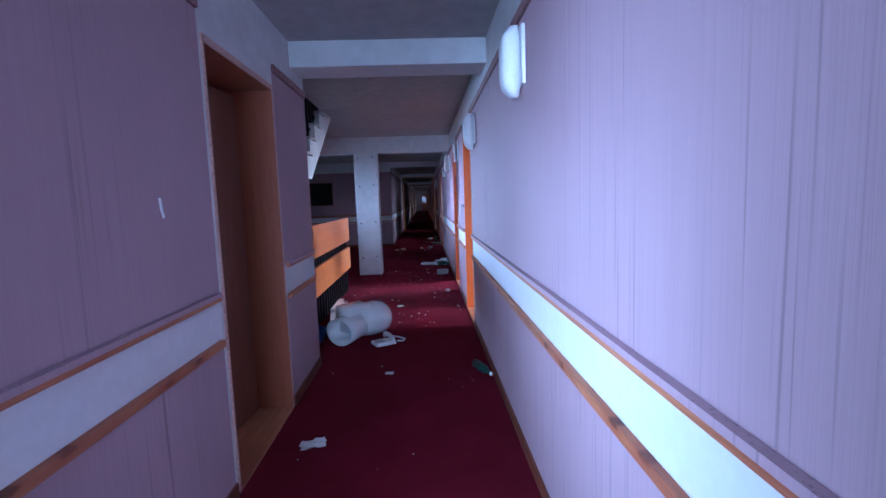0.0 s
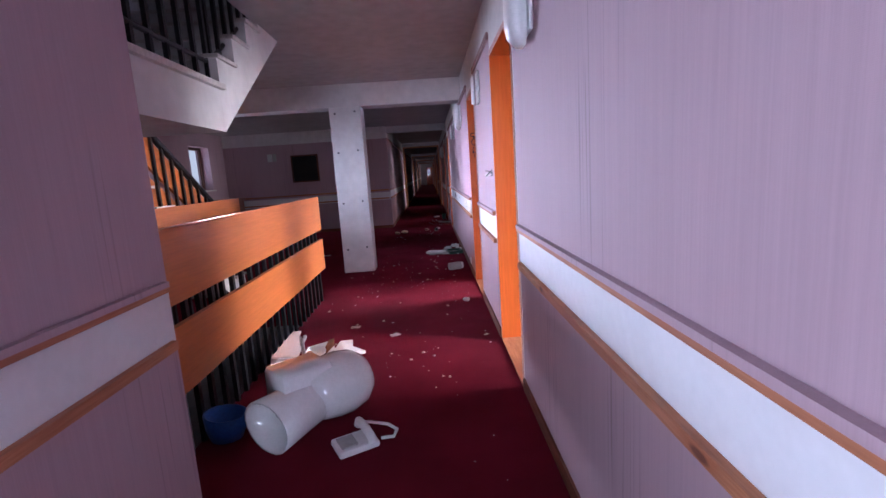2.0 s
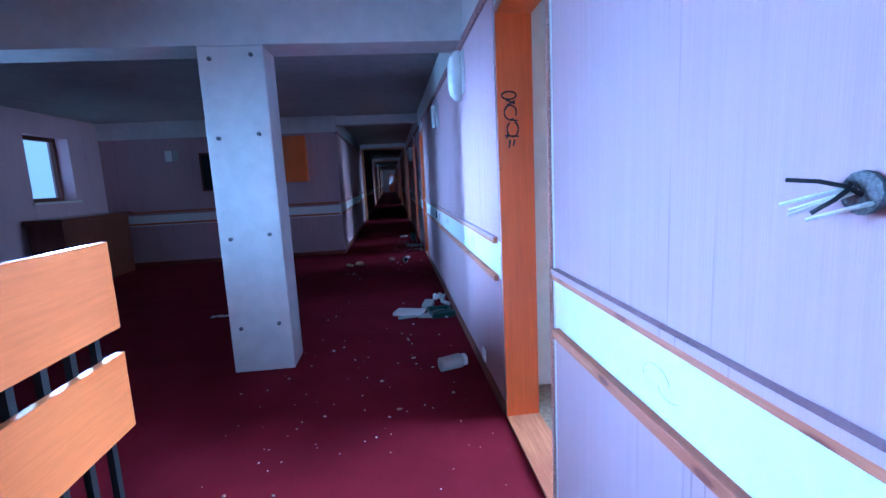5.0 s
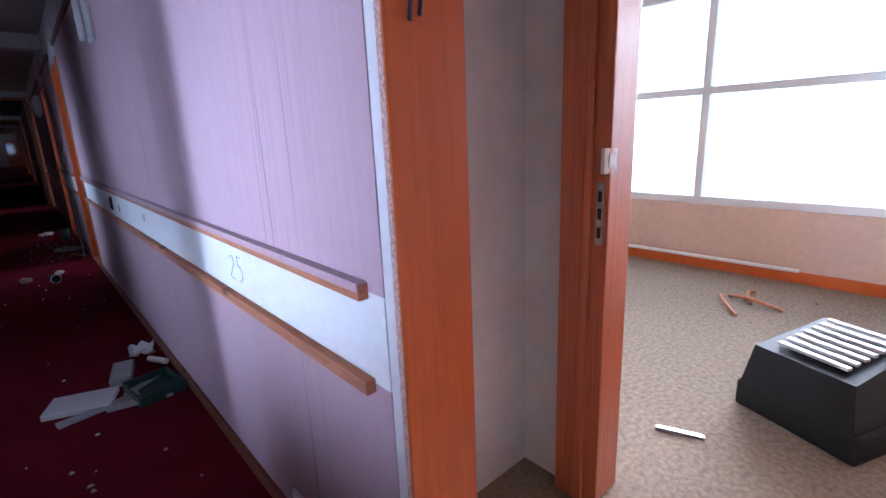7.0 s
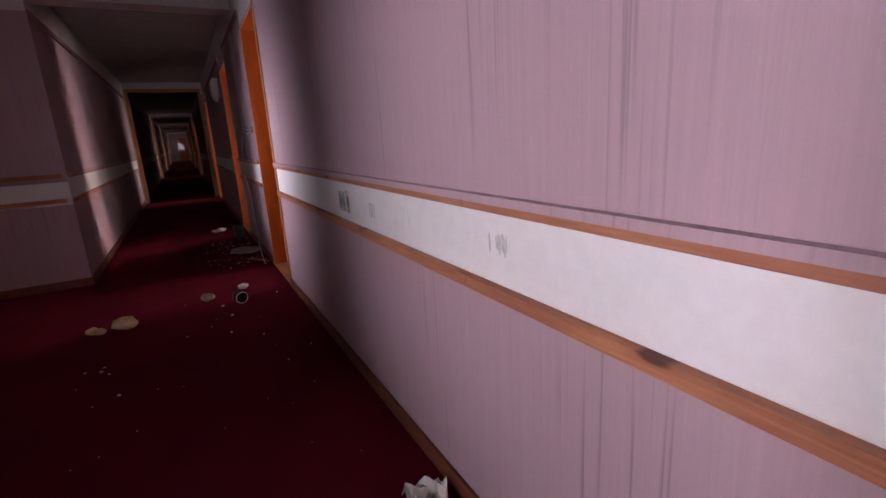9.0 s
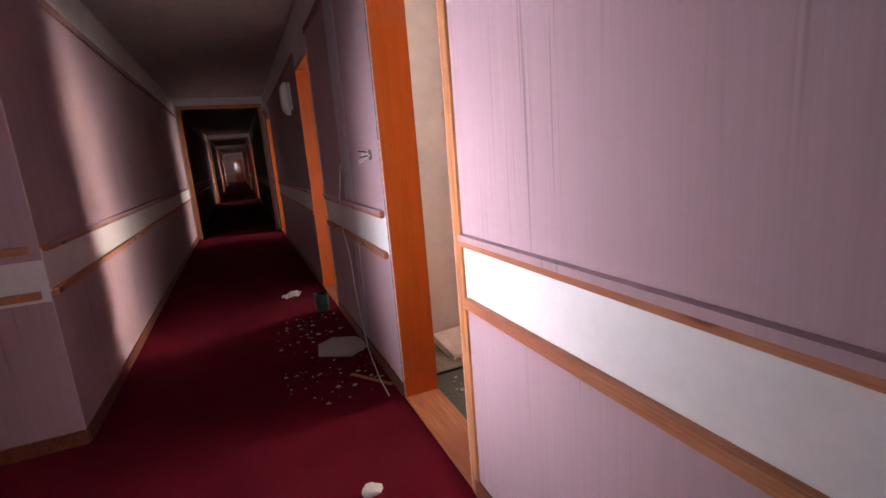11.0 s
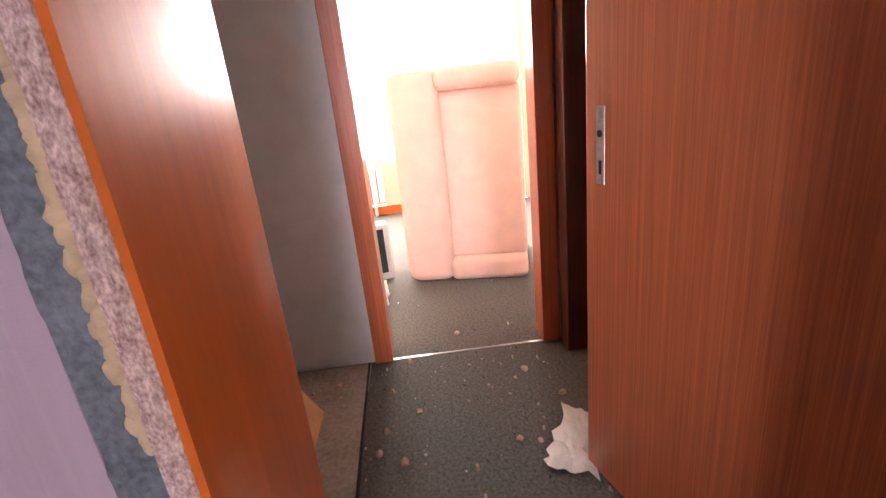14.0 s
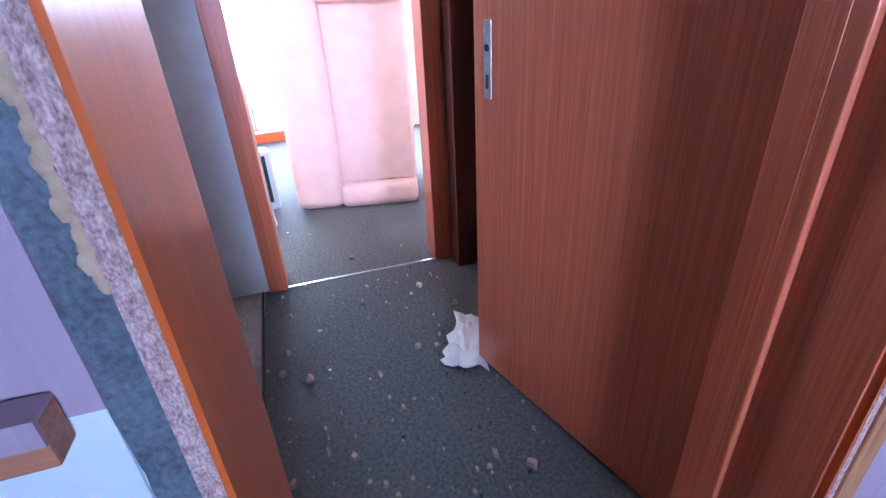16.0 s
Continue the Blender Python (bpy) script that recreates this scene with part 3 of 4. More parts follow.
# ---- rooms on the east side ----
def room(n, hall, inner, span, floor_mat, far, hall_mat):
    """A hotel room behind an east door: an entry hall, an inner doorway, a room with a window wall.
    hall: (y0, y1, x end); inner: y range of the inner doorway; span: y range of the room."""
    x0 = EAST + THICK
    hy0, hy1, hx = hall
    solid("room_floor_%d" % n, boxes((x0 + 0.01, far, span[0], span[1], -0.2, 0.0)), floor_mat, "grey hotel room carpet covered in debris", "floor", "structure")
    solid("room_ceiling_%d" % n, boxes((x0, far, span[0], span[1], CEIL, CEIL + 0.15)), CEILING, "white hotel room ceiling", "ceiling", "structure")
    solid("wall_hall_%d" % n, boxes((x0, hx, hy1, hy1 + 0.1, 0, CEIL), (x0, hx, hy0 - 0.1, hy0, 0, CEIL)), hall_mat, "plain painted hall wall of a hotel room", "wall", "structure")
    solid("wall_inner_%d" % n, boxes((hx, hx + 0.1, span[0], inner[0], 0, CEIL), (hx, hx + 0.1, inner[1], span[1], 0, CEIL), (hx, hx + 0.1, inner[0], inner[1], 2.06, CEIL)), PAINT, "plain white inner wall of a hotel room", "wall", "structure")
    fr = tagged(new("inner_door_frame_%d" % n), "brown wooden inner door frame without its door", "door frame", kind="structure")
    for s, y in ((1, inner[0]), (-1, inner[1])):
        part("jamb", boxes((hx - 0.02, hx + 0.12, y - s * 0.05, y + s * 0.035, 0, 2.03), bevel=0.004), LEAF, fr)
    part("head", boxes((hx - 0.02, hx + 0.12, inner[0] + 0.035, inner[1] - 0.035, 1.995, 2.05)), LEAF, fr)
    part("carpet_strip", boxes((hx - 0.005, hx + 0.005, inner[0] + 0.035, inner[1] - 0.035, 0, 0.004)), STEEL, fr, "thin metal carpet strip")
    solid("wall_room_%d" % n, boxes((hx + 0.1, far, span[0], span[0] + 0.1, 0, CEIL), (hx + 0.1, far, span[1] - 0.1, span[1], 0, CEIL)), PEACH, "peach painted room wall", "wall", "structure")
    wy0, wy1 = span[0] + 0.15, span[1] - 0.15
    by = inner[0] - 0.66, inner[0] + 0.3
    solid("wall_window_%d" % n, boxes((far, far + 0.2, span[0], by[0], 0, CEIL), (far, far + 0.2, by[1], span[1], 0, 0.55), (far, far + 0.2, by[0], span[1], 2.3, CEIL), (far, far + 0.2, wy1, span[1], 0.55, 2.3)), PEACH, "peach painted window wall", "wall", "structure")
    win = tagged(new("window_room_%d" % n), "wide white framed room window in bright daylight", "window", kind="structure")
    m = 0.06
    rows = [(far + 0.046, far + 0.114, y - m / 2, y + m / 2, z, 2.3) for y, z in ((by[1] + 0.03, 0.55), ((by[1] + wy1) / 2, 0.55), (wy1 - 0.03, 0.55))]
    part("window_frame", boxes(*rows, (far + 0.05, far + 0.11, by[1], wy1, 0.55, 0.61), (far + 0.05, far + 0.11, by[1], wy1, 2.24, 2.3), (far + 0.05, far + 0.11, by[1], wy1, 1.46, 1.52)), PLASTIC, win, "white window frame")
    part("balcony_door", boxes((far + 0.05, far + 0.11, by[0], by[0] + 0.09, 0, 2.3), (far + 0.05, far + 0.11, by[1] - 0.09, by[1], 0, 2.3), (far + 0.05, far + 0.11, by[0] + 0.09, by[1] - 0.09, 0, 0.12), (far + 0.05, far + 0.11, by[0] + 0.09, by[1] - 0.09, 1.44, 1.5), (far + 0.05, far + 0.11, by[0] + 0.09, by[1] - 0.09, 2.2, 2.3)), PLASTIC, win, "white glazed balcony door")
    part("skirting", boxes((far - 0.015, far, by[1], span[1], 0, 0.09)), ORANGE, win, "orange skirting")
    return far


room(1, (4.62, 6.55, 2.5), (5.0, 5.75), (2.6, 6.7), SCREED, 5.6, TERRACOTTA)
room(2, (7.05, 8.3, 1.54), (7.18, 8.02), (6.75, 10.4), BEIGE_CARPET, 4.6, PAINT)
room(3, (13.03, 14.52, 2.53), (13.25, 14.05), (11.1, 15.0), GREY_CARPET, 5.6, PAINT)
room(4, (15.6, 16.95, 2.5), (15.8, 16.55), (15.15, 19.0), SCREED, 5.6, PAINT)
for n, y in enumerate((20.25, 30.35, 39.35, 49.35)):
    room(5 + n, (y - 0.12, y + 1.1, 2.5), (y + 0.02, y + 0.78), (y - 1.0, y + 1.7), SCREED, 5.6, PAINT)

# ---- doors ----
def door_leaf(label, hinge, edge, thick=0.04, high=2.0, lock=True, mat=LEAF):
    """A door leaf from its hinge to its free edge on the plan."""
    h, e = Vector(hinge), Vector(edge)
    long = (e - h).length
    t = thing("door", label, "door", (h.x, h.y, 0.015), turn=math.degrees(math.atan2(e.y - h.y, e.x - h.x)))
    part("leaf", boxes((0, long, -thick / 2, thick / 2, 0, high), bevel=0.003), mat, t)
    if lock:
        for s in (1, -1):
            y = s * thick / 2
            plate = part("lock_plate", boxes((long - 0.075, long - 0.045, min(y, y + s * 0.003), max(y, y + s * 0.003), 0.915, 1.105), bevel=0.001), STEEL, t, "worn steel lock plate without handle")
            part("keyhole", boxes((long - 0.066, long - 0.056, min(y, y + s * 0.004), max(y, y + s * 0.004), 0.94, 0.975)), INK, plate)
            part("handle_hole", tube(bmesh.new(), [(long - 0.06, y, 1.04), (long - 0.06, y + s * 0.006, 1.04)], 0.009), INK, plate)
    return t


door_leaf("open reddish brown wood veneer room door with steel lock plate", (0.99, 13.13), (1.74, 13.34))
door_leaf("smooth brown corridor door standing ajar in its frame", (-0.89, 3.34), (-1.0, 2.5), lock=False, mat=PLAINLEAF)

# ---- first things ----
def lamp_fixture(y, z, broken=False):
    t = thing("wall_lamp", "broken white wall lamp bracket" if broken else "white plastic wall lamp on mauve wallpaper", "wall lamp", (EAST - 0.003, y, z), group="corridor wall lamps")
    part("back_plate", boxes((-0.018, 0, -0.09, 0.07, -0.125, 0.14), bevel=0.005), PLASTIC, t)
    if broken:
        for k in (-0.03, 0.03):
            part("lamp_holder", tube(bmesh.new(), [(-0.05, k, 0.1), (-0.05, k, -0.12)], 0.013), PLASTIC, t)
    else:
        bm = bmesh.new()
        rings = []
        for i in range(9):
            f = -1 + i / 4
            r = (1 - abs(f) ** 5) ** 0.5 if abs(f) < 1 else 0.05
            ring = []
            for k in range(17):
                a = math.pi * k / 16
                u, v = math.cos(a), math.sin(a)
                ring.append((-0.022 - 0.082 * max(r, 0.45) * v ** 0.55, 0.07 * max(r, 0.55) * math.copysign(abs(u) ** 0.55, u), 0.16 * f - 0.012))
            rings.append(ring)
        loft(bm, rings)
        part("shade", bm, PLASTIC, t, "milky rounded shade", smooth=True)
    return t


for y, z, b in ((2.63, 1.98, False), (4.72, 1.96, False), (6.76, 1.96, True), (8.98, 1.99, False), (10.76, 1.95, True), (17.08, 1.9, False)):
    lamp_fixture(y, z, b)

# sofa stood on its end in the third room
sofa = thing("sofa", "peach fabric sofa standing upright on its end", "sofa", (3.35, 13.49, 0), turn=-102)


def cushion(parent, name, x0, x1, y0, y1, z0, z1, r=0.05):
    bm = boxes((x0, x1, y0, y1, z0, z1))
    bmesh.ops.bevel(bm, geom=bm.edges[:], offset=r, segments=4, affect="EDGES", profile=0.5)
    return part(name, bm, SOFA, parent, smooth=True)


cushion(sofa, "back", -0.455, -0.14, 0.02, 0.75, 0.0, 1.33, 0.075)
cushion(sofa, "arm", -0.17, 0.34, 0.03, 0.7, 0.0, 0.16, 0.05)
cushion(sofa, "arm", -0.17, 0.34, 0.03, 0.7, 1.2, 1.33, 0.05)
cushion(sofa, "seat", -0.165, 0.34, 0.09, 0.6, 0.15, 1.21, 0.03)


def curled_sheet(name, label, mat, y_wall, x0, x1, h, foot):
    """A thin sheet leaning on the wall at y_wall, its foot curling out towards -y."""
    t = 0.006
    prof = []
    for i in range(15):
        k = i / 14
        prof.append((y_wall - foot * (1 - k) ** 3.0, h * (1 - (1 - k) ** 1.22)))
    bm = bmesh.new()
    ring = [(0, y, z + 0.004) for y, z in prof] + [(0, y - t, z + 0.004 + t * (1 - i / 14)) for i, (y, z) in reversed(list(enumerate(prof)))]
    loft(bm, [[(x0, y, z) for _, y, z in ring], [(x1, y, z) for _, y, z in ring]])
    return solid(name, bm, mat, label, "board", smooth=False)


curled_sheet("hardboard_sheet", "curved orange brown hardboard sheet leaning on white wall", HARDBOARD, 14.515, 1.85, 2.18, 0.8, 0.22)


curled_sheet("hardboard_sheet", "pale curled hardboard sheet leaning on terracotta wall", HARDBOARD, 6.545, 2.1, 2.44, 0.85, 0.3)


# ---- things in the corridor ----
def ellipse_ring(c, u, v, a, b, n=16, arc=(0, 2 * math.pi)):
    """Points of an ellipse round c, spanned by the directions u and v."""
    c, u, v = Vector(c), Vector(u).normalized(), Vector(v).normalized()
    return [c + u * a * math.cos(t) + v * b * math.sin(t) for t in (arc[0] + (arc[1] - arc[0]) * k / n for k in range(n))]


def crumple(bm, w, d, h, n=9, seed=1):
    """A crumpled sheet, thin but with two sides."""
    rnd = random.Random(seed)
    grid = [[Vector(((i / (n - 1) - 0.5) * w * (1 + 0.15 * rnd.uniform(-1, 1)), (j / (n - 1) - 0.5) * d * (1 + 0.15 * rnd.uniform(-1, 1)), h * max(0, noise.noise(Vector((i * 0.6 + seed * 9, j * 0.6, 0.3))) + 0.35 + rnd.uniform(-0.12, 0.12)))) for j in range(n)] for i in range(n)]
    for up in (0.004, 0.001):
        vs = [[bm.verts.new(p + Vector((0, 0, up))) for p in row] for row in grid]
        for i in range(n - 1):
            for j in range(n - 1):
                bm.faces.new((vs[i][j], vs[i + 1][j], vs[i + 1][j + 1], vs[i][j + 1]))
    return bm


def lump(bm, c, r, seed, flat=0.6, detail=2):
    made = bmesh.ops.create_icosphere(bm, subdivisions=detail, radius=1)["verts"]
    for v in made:
        k = 1 + 0.35 * noise.noise(v.co * 1.7 + Vector((seed * 3.1, seed, 0)))
        v.co = Vector(c) + Vector((v.co.x * r * k, v.co.y * r * k * 0.8, v.co.z * r * k * flat))
    return bm


# toilet on its side
toilet = thing("toilet", "white porcelain toilet bowl lying on its side on red carpet", "toilet", (-0.44, 4.92, 0))
axis = Vector((0.62, 0.55, 0.0)).normalized()
side = Vector((-axis.y, axis.x, 0))
up = Vector((0, 0, 1))
bm = bmesh.new()
rings = []
for k, (d, ra, rb) in enumerate(((-0.02, 0.14, 0.14), (0.05, 0.165, 0.158), (0.12, 0.185, 0.168), (0.2, 0.19, 0.17), (0.28, 0.17, 0.155), (0.33, 0.13, 0.12), (0.36, 0.07, 0.065), (0.368, 0.01, 0.01))):
    rings.append(ellipse_ring(axis * d + up * 0.17, side, up, ra, rb, 20))
loft(bm, rings)
part("bowl", bm, PORCELAIN, toilet, "glossy rounded bowl", smooth=True)
foot = Vector((-0.5, -0.7, -0.06)).normalized()
fs = foot.cross(up).normalized()
bm = bmesh.new()
base = axis * 0.1 + up * 0.155
outer = [ellipse_ring(base + foot * d, fs, up, a, b, 20) for d, a, b in ((0, 0.12, 0.13), (0.1, 0.125, 0.125), (0.24, 0.15, 0.125), (0.38, 0.17, 0.13))]
inner = [ellipse_ring(base + foot * d, fs, up, a, b, 20) for d, a, b in ((0.38, 0.155, 0.117), (0.24, 0.13, 0.11), (0.06, 0.09, 0.1))]
loft(bm, outer + inner)
part("pedestal", bm, PORCELAIN, toilet, "hollow pedestal with broken foot", smooth=True)
bm = bmesh.new()
rim_rings = []
for d, grow in ((-0.16, 0.0), (-0.15, 0.008), (0.1, 0.008), (0.11, 0.0)):
    rings_d = [(-0.07, 0.09), (0.12, 0.09), (0.14, 0.11), (0.14, 0.31), (0.12, 0.335), (-0.07, 0.335), (-0.09, 0.31), (-0.09, 0.11)]
    rim_rings.append([axis * d + side * (u * (1 + grow)) + up * (h + grow) for u, h in rings_d])
loft(bm, rim_rings)
part("rim", bm, PORCELAIN, toilet, smooth=True)

# broken cistern
cistern = thing("broken_cistern", "broken white porcelain cistern with rusty fittings inside", "cistern", (-0.66, 5.72, 0), turn=12)
def broken_plate(outline, thick=0.012):
    """A porcelain plate with a broken outline, given by its upper corners."""
    bm = bmesh.new()
    loft(bm, [[(x, y, z - thick) for x, y, z in outline], outline])
    return bm


part("back_shell", broken_plate([(-0.2, -0.24, 0.19), (-0.04, -0.25, 0.17), (-0.025, -0.12, 0.175), (-0.04, -0.02, 0.18), (-0.03, 0.06, 0.2), (-0.05, 0.13, 0.19), (-0.04, 0.2, 0.2), (-0.1, 0.21, 0.2)]), PORCELAIN, cistern)
part("side_shell", broken_plate([(-0.205, -0.24, 0.18), (-0.1, 0.21, 0.19), (-0.12, 0.21, 0.02), (-0.22, -0.24, 0.02)], 0.014), PORCELAIN, cistern, "smooth outer shell")
part("front_shell", broken_plate([(-0.02, -0.22, 0.03), (0.09, -0.27, 0.02), (0.15, -0.2, 0.06), (0.2, -0.1, 0.12), (0.19, -0.05, 0.14), (0.12, -0.1, 0.1), (0.08, -0.08, 0.1), (0.0, -0.12, 0.07)]), PORCELAIN, cistern, "jagged broken front shell")
part("inner_shell", broken_plate([(-0.02, -0.08, 0.07), (0.1, -0.04, 0.08), (0.13, 0.0, 0.1), (0.12, 0.03, 0.12), (0.15, 0.09, 0.13), (0.0, 0.08, 0.11)]), PORCELAIN, cistern, "broken inner plate")
part("rusty_wall", broken_plate([(0.13, -0.04, 0.09), (0.185, -0.03, 0.13), (0.19, 0.08, 0.15), (0.155, 0.09, 0.14), (0.13, 0.03, 0.12)]), RUST, cistern, "rust-stained inner wall")
part("valve_body", tube(bmesh.new(), [(-0.02, -0.02, 0.09), (-0.03, 0.06, 0.15), (-0.01, 0.12, 0.18)], 0.014, 8), STEEL, cistern, "corroded valve")
part("flush_pipe", tube(bmesh.new(), [(-0.1, -0.2, 0.08), (-0.03, -0.17, 0.09), (0.03, -0.1, 0.13)], 0.024, 10), RUST, cistern, "rusty flush valve")
part("float_arm", tube(bmesh.new(), [(-0.02, -0.1, 0.11), (0.02, -0.04, 0.15), (0.03, 0.0, 0.12)], 0.006), STEEL, cistern)
shard = bmesh.new()
loft(shard, [[(-0.07, -0.02, z), (0.02, -0.07, z), (0.16, -0.02, z * 0.5), (0.06, 0.03, z), (0.05, 0.1, z * 1.6), (-0.04, 0.09, z * 1.6)] for z in (0.002, 0.045)])
solid("porcelain_shard", shard, PORCELAIN, "white porcelain shard lying on red carpet", "shard").matrix_world = pose(-0.44, 5.9, 0.0)

# telephone
phone = thing("telephone", "old white desk telephone lying on red carpet", "telephone", (-0.17, 4.68, 0), turn=28)
phone_base = part("base", boxes((-0.1, 0.1, -0.075, 0.075, 0, 0.034), bevel=0.01), PLASTIC, phone)
part("keypad", boxes((-0.08, 0.0, -0.05, 0.05, 0.034, 0.04)), TV_GREY, phone_base, "grey keypad")
handset = part("handset", tube(bmesh.new(), [(0.055, -0.1, 0.045), (0.055, -0.085, 0.072), (0.055, -0.03, 0.08), (0.055, 0.04, 0.08), (0.055, 0.09, 0.072), (0.055, 0.105, 0.045)], 0.021, 10), PLASTIC, phone, smooth=True)
part("cord", tube(bmesh.new(), [(0.06, 0.1, 0.06), (0.12, 0.11, 0.035), (0.2, 0.07, 0.015), (0.22, 0.0, 0.012), (0.18, -0.05, 0.012), (0.12, -0.04, 0.02)], 0.008), PLASTIC, handset, "coiled white cord", smooth=True)

# blue basket by the balusters
bm = bmesh.new()
loft(bm, [ellipse_ring((0, 0, z), (1, 0, 0), (0, 1, 0), r, r * 0.8, 14) for z, r in ((0, 0.08), (0.06, 0.1), (0.14, 0.11), (0.14, 0.1), (0.02, 0.075))])
solid("blue_bucket", bm, BLUE, "dented blue plastic bucket beside black balusters", "bucket", smooth=True).matrix_world = pose(-0.86, 4.85, 0.0, 4, 6, 0)


def sheet(name, label, cat, x, y, w, d, h, mat, seed, turn=0):
    ob = solid(name, crumple(bmesh.new(), w, d, h, seed=seed), mat, label, cat)
    ob.matrix_world = pose(x, y, 0.001, 0, 0, turn)
    return ob


sheet("paper", "small printed white paper on red carpet", "paper", -0.41, 2.87, 0.14, 0.1, 0.012, PAPER, 3, 15)
sheet("paper", "torn white paper scrap on red carpet", "paper", -0.06, 3.9, 0.06, 0.04, 0.01, PAPER, 4)
sheet("paper", "crumpled white paper beside skirting", "paper", 0.64, 10.55, 0.13, 0.13, 0.06, PAPER, 5)
sheet("paper", "crumpled white paper beside glass shards", "paper", 0.41, 16.3, 0.17, 0.07, 0.05, PAPER, 8, 20)
sheet("paper", "thin paper scrap on red carpet", "paper", -0.09, 6.23, 0.08, 0.05, 0.008, PAPER, 11, 30)
sheet("paper", "thin paper scrap on red carpet", "paper", -0.45, 6.5, 0.08, 0.05, 0.006, RUBBLE, 12)
sheet("paper", "small paper scrap in lobby", "paper", -1.6, 10.5, 0.2, 0.05, 0.02, PAPER, 13)
sheet("cloth", "white cloth scrap behind brown door", "cloth", 1.84, 13.35, 0.3, 0.17, 0.018, PAPER, 6, -30)
sheet("cloth", "crumpled white cloth beside old television", "cloth", 3.22, 14.14, 0.2, 0.17, 0.13, PAPER, 7)

# bottle by the east wall
bottle = thing("bottle", "dark green bottle lying beside skirting", "bottle", (0.665, 3.84, 0.035), turn=-70)
bm = bmesh.new()
loft(bm, [ellipse_ring((x, 0, 0), (0, 1, 0), (0, 0, 1), r, r, 12) for x, r in ((-0.13, 0.02), (-0.125, 0.034), (0.03, 0.034), (0.07, 0.02), (0.12, 0.012), (0.13, 0.012))])
bottle_body = part("bottle_body", bm, GREEN, bottle, smooth=True)
part("bottle_neck", tube(bmesh.new(), [(0.13, 0, 0), (0.145, 0, 0)], 0.014), PLASTIC, bottle_body, "white cap")

# jar, slats, tray pile
jar = thing("jar", "clear plastic jar with white label lying on carpet", "jar", (0.54, 8.66, 0.05), turn=20)
bm = bmesh.new()
loft(bm, [ellipse_ring((x, 0, 0), (0, 1, 0), (0, 0, 1), r, r, 14) for x, r in ((-0.09, 0.03), (-0.088, 0.048), (0.06, 0.05), (0.075, 0.038))])
jar_body = part("jar_body", bm, TV_GREY, jar, smooth=True)
part("lid", tube(bmesh.new(), [(0.075, 0, 0), (0.1, 0, 0)], 0.042, 14), PLASTIC, jar_body, "white lid")
for x, y, a, l in ((0.36, 9.96, 10, 0.34), (0.52, 9.9, -12, 0.28), (0.57, 10.08, 35, 0.22)):
    ob = solid("slat", boxes((-l / 2, l / 2, -0.025, 0.025, 0, 0.015), bevel=0.002), TV_GREY, "pale broken slat on dark carpet", "slat", group="broken slats")
    ob.matrix_world = pose(x, y, 0.0, 0, 0, a)
solid("grey_box", boxes((-0.05, 0.05, -0.12, 0.12, 0, 0.05), bevel=0.006), TV_GREY, "flat grey plastic box on carpet", "box").matrix_world = pose(0.5, 10.27, 0, 0, 0, -12)
tray = thing("tray", "dark green plastic tray beside skirting", "tray", (0.6, 9.98, 0), turn=8)
part("tray_base", boxes((-0.1, 0.1, -0.12, 0.12, 0, 0.012)), GREEN, tray)
part("tray_rim", boxes((-0.11, -0.1, -0.13, 0.13, 0, 0.05), (0.1, 0.11, -0.13, 0.13, 0, 0.05), (-0.1, 0.1, -0.13, -0.12, 0, 0.05), (-0.1, 0.1, 0.12, 0.13, 0, 0.05), bevel=0.003), GREEN, tray)
solid("white_panel", boxes((-0.14, 0.14, -0.09, 0.09, 0, 0.03), bevel=0.005), PLASTIC, "flat white plastic panel on carpet", "panel").matrix_world = pose(0.3, 10.08, 0, 0, 0, -20)
solid("tube_cap", tube(bmesh.new(), [(-0.06, 0, 0.018), (0.05, 0, 0.018), (0.07, 0, 0.018)], 0.018, 10), PAPER, "small pale cardboard tube on carpet", "tube").matrix_world = pose(0.68, 10.33, 0, 0, 0, -60)
bm = bmesh.new()
for k in range(7):
    lump(bm, (0.1 * math.cos(k * 2.1) * (k % 3) / 2, 0.07 * math.sin(k * 1.7), 0.03 + 0.006 * (k % 4)), 0.05, k + 2, 0.55, 2)
lump(bm, (-0.2, 0.02, 0.022), 0.04, 5, 0.6, 2)
lump(bm, (-0.16, 0.0, 0.018), 0.035, 7, 0.6, 2)
solid("foam_lump", bm, FOAM, "dirty yellow foam lump on red carpet", "foam", smooth=True).matrix_world = pose(-0.33, 12.92, 0.0)
mug = thing("mug", "dark mug lying on its side on carpet", "mug", (0.345, 13.02, 0.042), turn=-75)
bm = bmesh.new()
loft(bm, [ellipse_ring((x, 0, 0), (0, 1, 0), (0, 0, 1), r, r, 16) for x, r in ((-0.05, 0.03), (-0.045, 0.036), (0.05, 0.042), (0.05, 0.037), (-0.04, 0.03))])
part("mug_body", bm, TV_BLACK, mug, smooth=True)
part("mug_rim", loft(bmesh.new(), [ellipse_ring((x, 0, 0), (0, 1, 0), (0, 0, 1), r, r, 16) for x, r in ((0.049, 0.0375), (0.049, 0.043), (0.054, 0.0425), (0.054, 0.038))], close=False), PLASTIC, mug, "worn white rim")
solid("plaster_chunk", lump(bmesh.new(), (0, 0, 0.03), 0.05, 9, 0.6), RUBBLE, "plaster chunk on red carpet", "rubble").matrix_world = pose(0.14, 13.2, 0)
solid("plaster_chunk", lump(bmesh.new(), (0, 0, 0.02), 0.04, 11, 0.5), PAPER, "white plaster chunk on red carpet", "rubble").matrix_world = pose(0.4, 13.35, 0)
